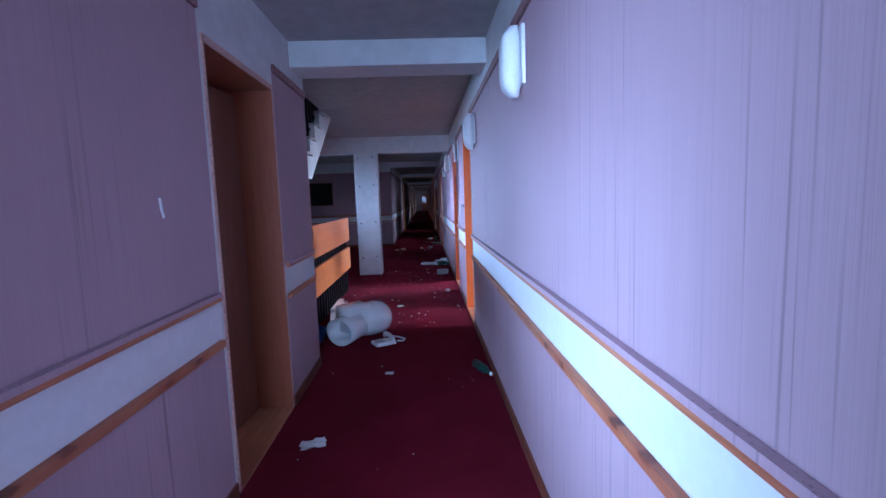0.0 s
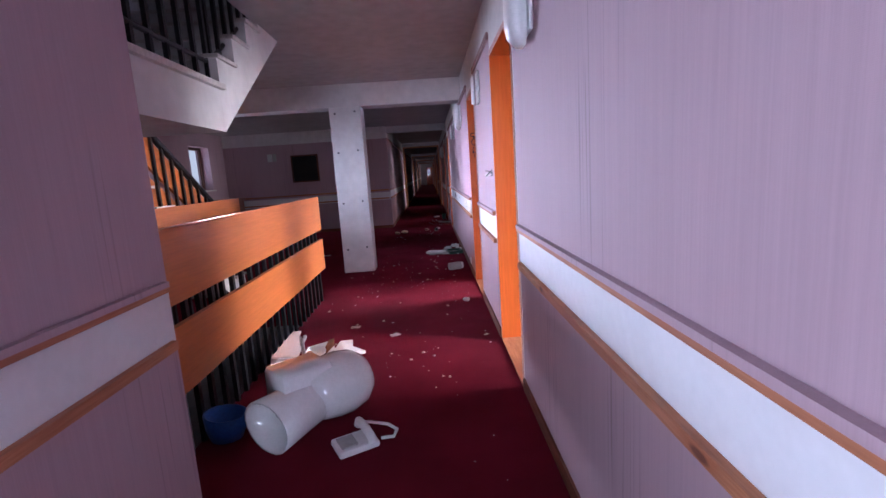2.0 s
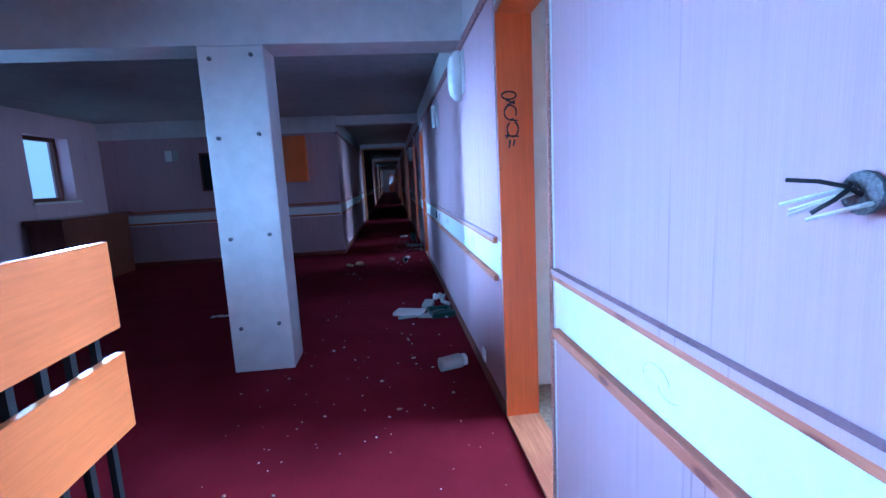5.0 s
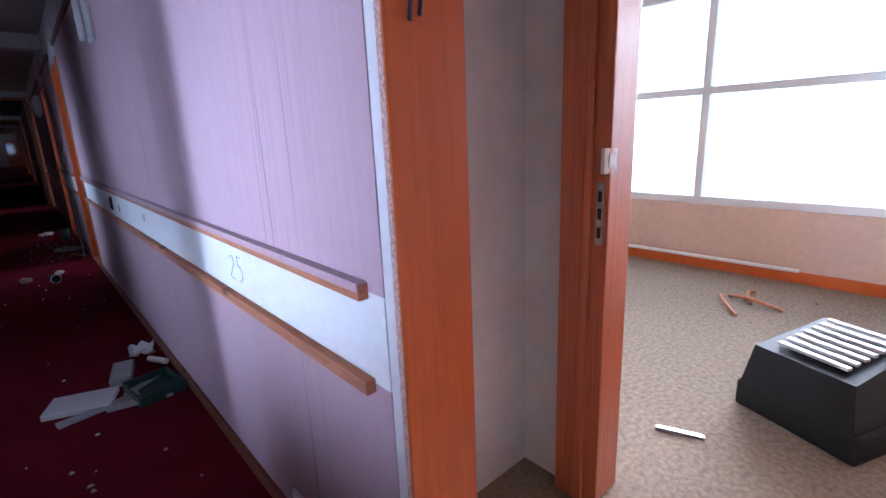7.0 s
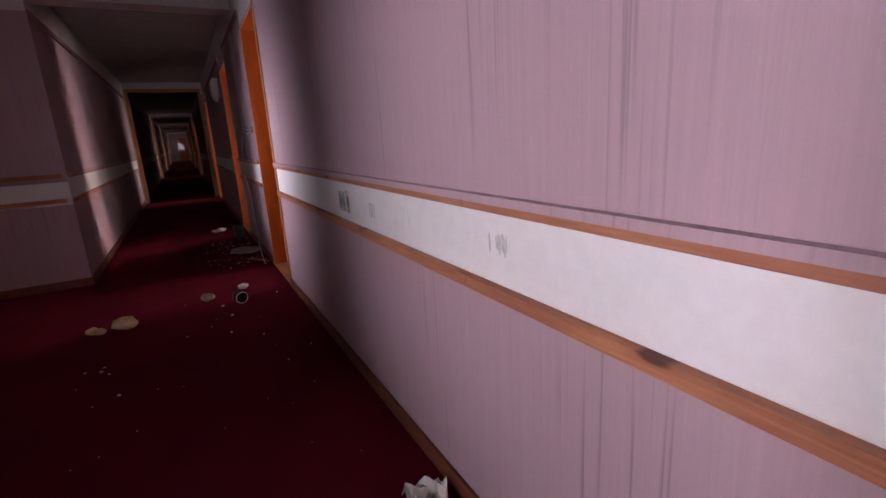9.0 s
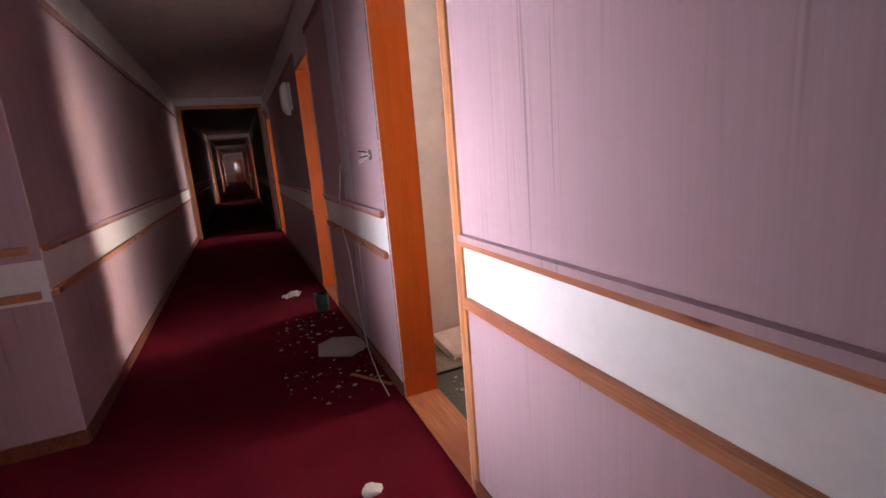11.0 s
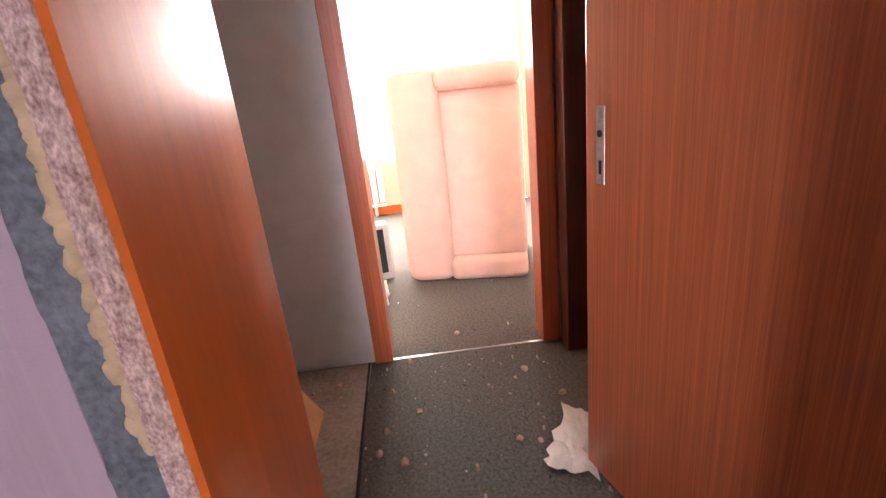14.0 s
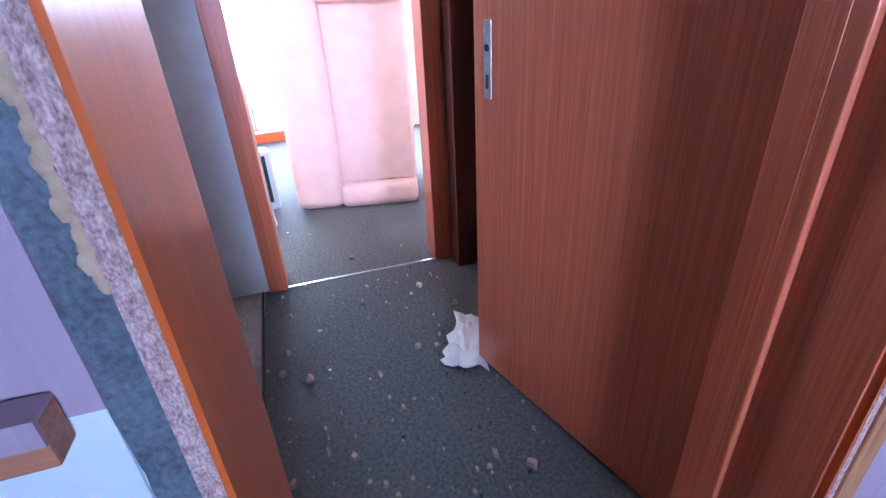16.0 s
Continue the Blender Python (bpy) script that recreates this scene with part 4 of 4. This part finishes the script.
solid("plaster_chunk", lump(bmesh.new(), (0, 0, 0.02), 0.035, 14, 0.6), PAPER, "white plaster chunk by doorway", "rubble").matrix_world = pose(0.56, 7.1, 0)

# broken glass by the third door
bm = bmesh.new()
loft(bm, [[(-0.16, -0.1, z), (0.03, -0.2, z), (0.17, -0.1, z + 0.01), (0.14, 0.12, z), (-0.02, 0.19, z), (-0.13, 0.1, z)] for z in (0.004, 0.01)])
solid("glass_pane", bm, TV_GREY, "broken frosted glass pane on red carpet", "glass").matrix_world = pose(0.58, 14.82, 0, 0, 2, 0)
solid("green_cup", loft(bmesh.new(), [ellipse_ring((0, 0, z), (1, 0, 0), (0, 1, 0), r, r, 14) for z, r in ((0, 0.05), (0.15, 0.06), (0.15, 0.055), (0.02, 0.045))]), GREEN, "green plastic cup standing on carpet", "cup", smooth=True).matrix_world = pose(0.61, 15.7, 0)
solid("wood_stick", boxes((-0.15, 0.15, -0.008, 0.008, 0, 0.01)), PINE_Y, "thin wooden stick on carpet", "stick").matrix_world = pose(0.64, 14.25, 0.0, 0, 0, -55)


def scatter(name, label, mat, n, x0, x1, y0, y1, small, big, seed, flat=0.5):
    """Uncountable litter: many small chips in one mesh."""
    rnd = random.Random(seed)
    bm = bmesh.new()
    for _ in range(n):
        r = small + (big - small) * rnd.random() ** 3
        c = Vector((rnd.uniform(x0, x1), rnd.uniform(y0, y1), r * flat * 0.7))
        a, e = rnd.uniform(0, 6.28), rnd.uniform(0.3, 1)
        pts = [(math.cos(a + k) * r * rnd.uniform(0.6, 1.2), math.sin(a + k) * r * e * rnd.uniform(0.6, 1.2)) for k in (0, 1.4, 2.9, 4.4)]
        loft(bm, [[c + Vector((u, v, -r * flat * 0.69)) for u, v in pts], [c + Vector((u * 0.7, v * 0.7, r * flat * rnd.uniform(0.2, 0.7))) for u, v in pts]])
    return solid(name, bm, mat, label, "litter", "stuff")


scatter("litter", "pale crumbs and chips scattered on red carpet", PAPER, 55, -0.85, 0.68, 5.0, 8.6, 0.002, 0.01, 21)
scatter("litter", "brown crumbs and chips scattered on red carpet", RUBBLE, 110, -0.85, 0.68, 5.2, 9.5, 0.004, 0.018, 22)
scatter("litter", "pale crumbs scattered on red carpet", PAPER, 60, -0.6, 0.68, 8.7, 13.6, 0.003, 0.013, 23)
scatter("litter", "glass splinters scattered on red carpet", TV_GREY, 160, 0.2, 0.72, 14.1, 15.6, 0.004, 0.022, 24, 0.25)
scatter("litter", "pale crumbs scattered on red carpet", PAPER, 30, -0.6, 0.6, 0.8, 5.0, 0.003, 0.009, 25)
scatter("litter", "rubble crumbs scattered on hall carpet", RUBBLE, 220, 1.0, 2.5, 13.3, 14.45, 0.004, 0.026, 26)
scatter("litter", "dark crumbs scattered on hall carpet", INK, 160, 1.0, 3.0, 13.35, 14.2, 0.003, 0.009, 27)
scatter("litter", "white crumbs scattered on room carpet", PAPER, 35, 1.0, 4.2, 13.3, 14.3, 0.002, 0.008, 28)
scatter("litter", "rubble crumbs along the hall wall", RUBBLE, 60, 1.6, 2.45, 14.14, 14.48, 0.006, 0.03, 29, 0.3)
scatter("litter", "dark litter on room carpet", INK, 40, 1.7, 4.3, 7.2, 8.6, 0.003, 0.012, 30)
for x, y, r, s in ((1.84, 13.96, 0.035, 3), (1.9, 14.05, 0.03, 4), (2.3, 13.43, 0.03, 6), (2.7, 13.69, 0.025, 7), (1.88, 13.55, 0.025, 8), (1.86, 13.48, 0.02, 10)):
    solid("plaster_chunk", lump(bmesh.new(), (0, 0, r * 0.3), r * 0.7, s, 0.6, 1), RUBBLE, "broken brick plaster chunk on hall carpet", "rubble").matrix_world = pose(x, y, 0)


# loose wires where lamps hung
def wires(y, z, seed):
    t = thing("loose_wires", "torn lamp wires sticking out of mauve wall", "wires", (EAST - 0.003, y, z), group="torn lamp wires")
    part("wall_hole", tube(bmesh.new(), [(0.002, 0, 0), (-0.006, 0, 0)], 0.026, 12), PLASTER, t, "broken plaster hole")
    rnd = random.Random(seed)
    for k in range(6):
        p = [Vector((-0.005, rnd.uniform(-0.015, 0.015), rnd.uniform(-0.012, 0.012)))]
        w = Vector((-0.04, rnd.uniform(-0.03, 0.06), rnd.uniform(-0.03, 0.035)))
        for j in range(3):
            p.append(p[-1] + w * 0.3 + Vector((0, 0.012 * j, -0.004 * j)))
        part("wire", tube(bmesh.new(), p, 0.003, 6), PAPER if k % 3 else INK, t, "bare wire end")
    return t


wires(6.13, 1.25, 2)
wires(14.15, 1.24, 5)

# loose cable and filled seam between the third and fourth door
solid("wall_seam", boxes((EAST - 0.006, EAST - 0.0035, 14.62, 14.88, RAIL_TOP[1] + 0.01, PICTURE), (EAST - 0.006, EAST - 0.0035, 14.64, 14.78, 0.08, RAIL_LOW[0])), FILLER, "pale plaster strip where wallpaper was torn away", "wall repair", "structure")
solid("cable", tube(bmesh.new(), [(0.735, 14.86, 1.2), (0.705, 14.87, 0.99), (0.70, 14.87, 0.78), (0.725, 14.86, 0.6), (0.72, 14.8, 0.4), (0.715, 14.68, 0.2), (0.70, 14.5, 0.06), (0.68, 14.2, 0.012), (0.67, 14.0, 0.012)], 0.0035), PLASTIC, "loose white cable hanging on mauve wall", "cable", smooth=True)
socket = thing("wall_socket", "white wall socket above skirting", "socket", (EAST - 0.003, 8.55, 0.13))
socket_plate = part("socket_plate", boxes((-0.012, 0, -0.04, 0.04, -0.04, 0.04), bevel=0.003), PLASTIC, socket)
part("socket_holes", boxes((-0.013, -0.012, -0.012, -0.006, -0.003, 0.003), (-0.013, -0.012, 0.006, 0.012, -0.003, 0.003)), INK, socket_plate)


# ---- marks ----
def marks(name, label, strokes, r=0.001, mat=INK):
    t = thing(name, label, "graffiti")
    for s in strokes:
        part("stroke", tube(bmesh.new(), s, r, 5), mat, t)
    return t


XM = EAST - 0.0035


def on_wall(y, z, pts):
    return [(XM, y - u, z + v) for u, v in pts]


def arc(cx, cz, rx, rz, a, b, n=12):
    return [(cx + rx * math.cos(radians(a + (b - a) * k / n)), cz + rz * math.sin(radians(a + (b - a) * k / n))) for k in range(n + 1)]


zig = [(0.09 * (k / 17 - 0.5), 0.045 * (-1) ** k) for k in range(18)]
marks("pencil_mark", "dark pencil scribble on white dado band", [on_wall(11.5, 0.84, zig), on_wall(11.42, 0.845, [(0.04 * (k / 9 - 0.5), 0.05 * (-1) ** k) for k in range(10)])], 0.0007)
marks("pencil_mark", "short pencil strokes on white dado band", [on_wall(11.12, 0.84, [(u, 0.028), (u + 0.006, -0.028)]) for u in (-0.03, -0.015, 0.0, 0.018)], 0.0006)
marks("pencil_mark", "smudged pencil strokes on white dado band", [on_wall(10.28, 0.86, [(u, 0.02 + 0.006 * math.sin(u * 400)), (u + 0.003, -0.02 + 0.008 * math.cos(u * 300))]) for u in (-0.05, -0.047, -0.022, -0.017, -0.013, -0.008, -0.004, 0.001, 0.005, 0.009, 0.013, 0.018)], 0.0006, TV_GREY)
marks("pencil_number", "faint number 24 pencilled on white dado band", [on_wall(10.81, 0.845, arc(-0.02, 0.025, 0.014, 0.014, 160, -20) + [(-0.03, -0.03), (-0.005, -0.03)]), on_wall(10.81, 0.845, [(0.02, 0.035), (0.012, 0.0), (0.035, 0.0)]), on_wall(10.81, 0.845, [(0.03, 0.02), (0.028, -0.02)])], 0.0005, TV_GREY)
marks("pencil_number", "number 25 drawn in blue on white dado band", [on_wall(8.82, 0.845, [(0.03, 0.045), (0.0, 0.045), (-0.004, 0.015)] + arc(0.008, -0.012, 0.022, 0.026, 110, -120)), on_wall(8.82, 0.845, arc(-0.06, 0.02, 0.02, 0.02, 160, -40) + [(-0.085, -0.035)]), on_wall(8.82, 0.845, [(-0.085, -0.035), (-0.045, -0.04)])], 0.0009, BLUE)
marks("pencil_mark", "thin pencil scrawl on white dado band", [on_wall(6.55, 0.84, arc(0, 0, 0.05, 0.03, 0, 200)), on_wall(6.5, 0.83, arc(0, 0, 0.04, 0.02, 180, 330))], 0.0005, TV_GREY)

# black tag sprayed on the second door's far jamb
YJ = DOORS["b"][1] - 0.0205


def tag_pts(cx, cz, rx, rz, a, b):
    return [(u, YJ, v) for u, v in arc(cx, cz, rx, rz, a, b, 18)]


tag = [tag_pts(0.80, 1.670, 0.036, 0.018, 0, 360), tag_pts(0.805, 1.590, 0.03, 0.034, -30, 300), tag_pts(0.815, 1.510, 0.028, 0.036, 120, 430),
       [(0.785, YJ, 1.650), (0.83, YJ, 1.630)], [(0.79, YJ, 1.625), (0.83, YJ, 1.645)], [(0.795, YJ, 1.555), (0.84, YJ, 1.550)],
       [(0.775, YJ, 1.480), (0.845, YJ, 1.475)], [(0.79, YJ, 1.495), (0.785, YJ, 1.465)], [(0.80, YJ, 1.460), (0.795, YJ, 1.420)], [(0.822, YJ, 1.460), (0.816, YJ, 1.430)]]
marks("graffiti_tag", "black sprayed graffiti tag on orange door jamb", tag, 0.0045)

# strike plates in the orange jambs
for y in (DOORS["a"][1],):
    t = thing("strike_plate", "steel strike plate in orange door jamb", "strike plate", (0.911, y - 0.0202, 1.12))
    plate = part("plate", boxes((-0.007, 0.007, -0.002, 0, -0.08, 0.08)), STEEL, t)
    part("latch_hole", boxes((-0.004, 0.004, -0.003, -0.002, 0.02, 0.05)), INK, plate)
    part("bolt_hole", boxes((-0.004, 0.004, -0.003, -0.002, -0.05, -0.02)), INK, plate)

# ---- foam and raw edge at the third doorway ----
bm = bmesh.new()
rnd = random.Random(4)
z = 1.03
while z < 1.3:
    r = rnd.uniform(0.0035, 0.0065)
    lump(bm, (EAST - 0.004, 13.959 + rnd.uniform(-0.002, 0.002), z), r, int(z * 100), 1.2, 2)
    z += r * 1.25
solid("mounting_foam", bm, FOAM, "bulging yellow mounting foam beside chipboard jamb", "foam", smooth=True)
bm = bmesh.new()
rows = []
for k in range(261):
    z = 2.08 * k / 260
    ragged = 0.003 * noise.noise(Vector((5.0, 0.2, z * 14)))
    row = [bm.verts.new((EAST + 0.001, 13.956, z))]
    for c in range(8):
        y = 13.9565 + (0.0265 + ragged) * c / 7
        n = noise.noise(Vector((y * 160, z * 45, 1.0))) + 0.5 * noise.noise(Vector((y * 420, z * 150, 4.0)))
        row.append(bm.verts.new((EAST - 0.0045 - 0.0028 * n, y, z)))
    row.append(bm.verts.new((EAST + 0.001, 13.9835 + ragged, z)))
    rows.append(row)
for a, b in zip(rows, rows[1:]):
    for c in range(9):
        bm.faces.new((a[c], a[c + 1], b[c + 1], b[c]))
solid("rough_plaster", bm, PLASTER, "rough grey plaster edge beside a door frame", "plaster", "structure")

# ---- third room and hall ----
solid("bare_floor_strip", boxes((0.93, 2.52, 14.12, 14.52, 0.0, 0.004)), SCREED, "bare dusty screed strip along hall wall", "floor", "structure")
ob = solid("carpet_edge", tube(bmesh.new(), [(0.93, 14.1, 0.002), (1.5, 14.105, 0.004), (2.0, 14.12, 0.003), (2.52, 14.13, 0.003)], 0.006, 6), INK, "frayed dark carpet edge", "carpet edge", "structure")
slab = solid("foam_slab", boxes((-0.24, 0.24, -0.13, 0.13, 0, 0.055), bevel=0.006), FOAMBOARD, "dusty white polystyrene slab leaning on hall wall", "slab")
slab.matrix_world = pose(1.36, 14.38, 0.012, 14, 0, 8)
tv = thing("television", "old grey tube television with dark screen", "television", (3.55, 14.22, 0), turn=-75)
part("case", boxes((-0.2, 0.2, 0.0, 0.12, 0, 0.4), bevel=0.015), TV_GREY, tv)
part("screen", boxes((-0.16, 0.16, -0.008, 0.0, 0.06, 0.37), bevel=0.003), SCREEN, tv, "dark green screen")
bm = bmesh.new()
loft(bm, [[(-0.18, 0.12, 0.02), (0.18, 0.12, 0.02), (0.18, 0.12, 0.38), (-0.18, 0.12, 0.38)], [(-0.1, 0.38, 0.05), (0.1, 0.38, 0.05), (0.1, 0.38, 0.28), (-0.1, 0.38, 0.28)]])
part("back", bm, TV_GREY, tv)
fr = tagged(new("bathroom_door_frame"), "dark brown wooden bathroom door frame", "door frame", kind="structure")
part("jamb", boxes((2.2, 2.26, 13.0, 13.1, 0, 2.03), bevel=0.004), BROWN, fr)
part("jamb", boxes((2.40, 2.505, 13.02, 13.2, 0, 2.03), bevel=0.006), BROWN, fr)
part("jamb_moulding", boxes((2.28, 2.34, 13.0, 13.12, 0, 2.03), bevel=0.004), BROWN, fr)
# rebate of the third door's hinge jamb
fr = tagged(new("door_rebate"), "reddish brown hinge jamb of a room door", "door frame", kind="structure")
part("jamb_face", boxes((EAST + 0.004, EAST + THICK + 0.075, DOORS["c"][0] + 0.0205, DOORS["c"][0] + 0.027, 0.013, 2.03)), LEAF, fr, "reddish brown jamb facing")
part("stop_bead", boxes((EAST + THICK - 0.02, EAST + THICK + 0.01, DOORS["c"][0] + 0.027, DOORS["c"][0] + 0.043, 0, 2.03), bevel=0.003), LEAF, fr)
solid("radiator_pipe", tube(bmesh.new(), [(5.5, 14.15, 0.12), (5.5, 14.85, 0.12)], 0.015), PLASTIC, "white heating pipe along window wall", "pipe")
ob = thing("radiator", "old white panel radiator below window", "radiator", (5.5, 14.45, 0.12))
for k in range(8):
    part("radiator_rib", boxes((0, 0.08, -0.3 + k * 0.075, -0.24 + k * 0.075, 0.03, 0.4), bevel=0.012), PLASTIC, ob)
for y in (-0.2, 0.17):
    part("radiator_foot", boxes((0.02, 0.06, y, y + 0.03, -0.12, 0.03)), PLASTIC, ob)

# ---- second room ----
tv2 = thing("television", "black tube television lying face down on beige carpet", "television", (2.62, 7.56, 0), turn=-22)
part("case", boxes((-0.22, 0.3, -0.24, 0.24, 0, 0.12), bevel=0.012), TV_BLACK, tv2)
bm = bmesh.new()
loft(bm, [[(-0.22, -0.22, 0.12), (0.28, -0.22, 0.12), (0.28, 0.22, 0.12), (-0.22, 0.22, 0.12)], [(-0.2, -0.19, 0.3), (0.2, -0.17, 0.36), (0.2, 0.17, 0.36), (-0.2, 0.19, 0.3)]])
part("back", bm, TV_BLACK, tv2)
for k in range(7):
    part("vent_slat", boxes((-0.15 + k * 0.05, -0.125 + k * 0.05, -0.13, 0.13, 0.318 + k * 0.0075, 0.33 + k * 0.0075)), TV_GREY, tv2, "pale vent slat")
solid("metal_rod", boxes((-0.09, 0.09, -0.012, 0.012, 0, 0.014), bevel=0.002), STEEL, "short metal bar on beige carpet", "bar").matrix_world = pose(2.1, 7.94, 0, 0, 0, -70)
for n, (x, y, a, l) in enumerate(((3.75, 8.28, 30, 0.4), (3.9, 8.16, 75, 0.36), (4.0, 8.2, 10, 0.3))):
    ob = solid("curved_slat", tube(bmesh.new(), [(-l / 2, 0, 0.012), (-l / 6, 0.03, 0.035), (l / 6, 0.03, 0.04), (l / 2, 0, 0.014)], 0.012, 6), PINE_Y, "bent wooden strip on beige carpet", "strip", group="bent wooden strips")
    ob.matrix_world = pose(x, y, 0, 0, 0, a)
solid("radiator_pipe", tube(bmesh.new(), [(4.5, 8.05, 0.12), (4.5, 9.8, 0.12)], 0.015), PLASTIC, "white heating pipe along window wall", "pipe")
ob = thing("light_switch", "white light switch on brown door frame", "switch", (1.50, 7.983, 1.15))
part("switch_plate", boxes((-0.035, 0.035, -0.012, 0, -0.035, 0.035), bevel=0.004), PLASTIC, ob)
part("rocker", boxes((-0.015, 0.015, -0.016, -0.012, -0.02, 0.02), bevel=0.002), PLASTIC, ob)
# terracotta hall: hardboard floor
casing = tagged(new("inner_door_casing"), "wide reddish brown casing of an inner door frame", "door frame", kind="structure")
part("casing_board", boxes((1.495, 1.519, 7.97, 8.13, 0, 2.08), bevel=0.004), LEAF, casing)
part("casing_bead", boxes((1.482, 1.495, 8.02, 8.045, 0, 2.08), bevel=0.004), LEAF, casing)
strike = thing("strike_plate", "bright steel strike plate on brown door casing", "strike plate", (1.4945, 7.995, 1.0))
plate = part("plate", boxes((-0.003, 0, -0.011, 0.011, -0.09, 0.09), bevel=0.001), STEEL, strike)
for z in (-0.055, 0.0, 0.05):
    part("latch_hole", boxes((-0.0036, -0.003, -0.006, 0.006, z - 0.016, z + 0.016)), INK, plate)
solid("hardboard_floor", boxes((0.95, 2.45, 5.62, 6.5, 0.002, 0.01)), HARDBOARD, "orange hardboard sheet on hall floor", "board")

# ---- stair hall things ----
for z in (0.32, 0.95, 1.62, 2.12):
    for x in (-0.90, -0.64):
        t = solid("column_bolt", tube(bmesh.new(), [(x, 8.937, z + 0.02 * (x > -0.8)), (x, 8.925, z + 0.02 * (x > -0.8))], 0.014, 8), PLASTER, "rusty bolt stub in white column", "bolt", group="column bolts")
t = thing("switch_box", "pale double switch box on dark wall", "switch", (-3.55, LOBBY_N - 0.004, 1.9))
part("switch_plate", boxes((-0.09, 0.02, -0.03, 0, -0.09, 0.09), bevel=0.006), PLASTIC, t)
part("switch_plate", boxes((0.04, 0.12, -0.03, 0, -0.09, 0.09), bevel=0.006), TV_GREY, t)
t = thing("notice_board", "dark notice board on dim wall", "board", (-2.75, LOBBY_N - 0.004, 1.6))
part("board_panel", boxes((-0.3, 0.3, -0.03, 0, -0.3, 0.3)), TV_BLACK, t)
part("board_frame", boxes((-0.33, -0.3, -0.04, 0, -0.33, 0.33), (0.3, 0.33, -0.04, 0, -0.33, 0.33), (-0.3, 0.3, -0.04, 0, 0.3, 0.33), (-0.3, 0.3, -0.04, 0, -0.33, -0.3)), BROWN, t)
t = thing("fuse_cabinet", "orange wooden wall cabinet in stair hall", "cabinet", (-1.45, LOBBY_N - 0.004, 1.75))
part("cabinet_body", boxes((-0.2, 0.2, -0.1, 0, -0.4, 0.4), bevel=0.006), ORANGE, t)
part("cabinet_door", boxes((-0.18, 0.18, -0.115, -0.1, -0.38, 0.38), bevel=0.004), ORANGE, t)
t = thing("radiator_cabinet", "dark cabinet below stair hall window", "cabinet", (LOBBY_W + 0.01, 12.6, 0))
part("cabinet_top", boxes((0, 0.5, -0.2, 1.5, 0.95, 1.0), bevel=0.004), BROWN, t)
part("cabinet_body", boxes((0.02, 0.46, -0.15, 1.45, 0, 0.95)), BROWN, t)

# orange cover strip on the corridor side of the third door's hinge jamb
solid("cover_strip", boxes((EAST - 0.012, EAST - 0.001, DOORS["c"][0] - 0.045, DOORS["c"][0] + 0.001, 0, HEAD), bevel=0.002), PINE_Z, "orange pine cover strip beside door", "trim", "structure")

marks("paint_scrape", "small pale scrape on mauve wallpaper", [[(WEST_NEAR + 0.0035, 2.03, 1.38), (WEST_NEAR + 0.0035, 2.035, 1.34), (WEST_NEAR + 0.0035, 2.045, 1.31)]], 0.006, BAND)
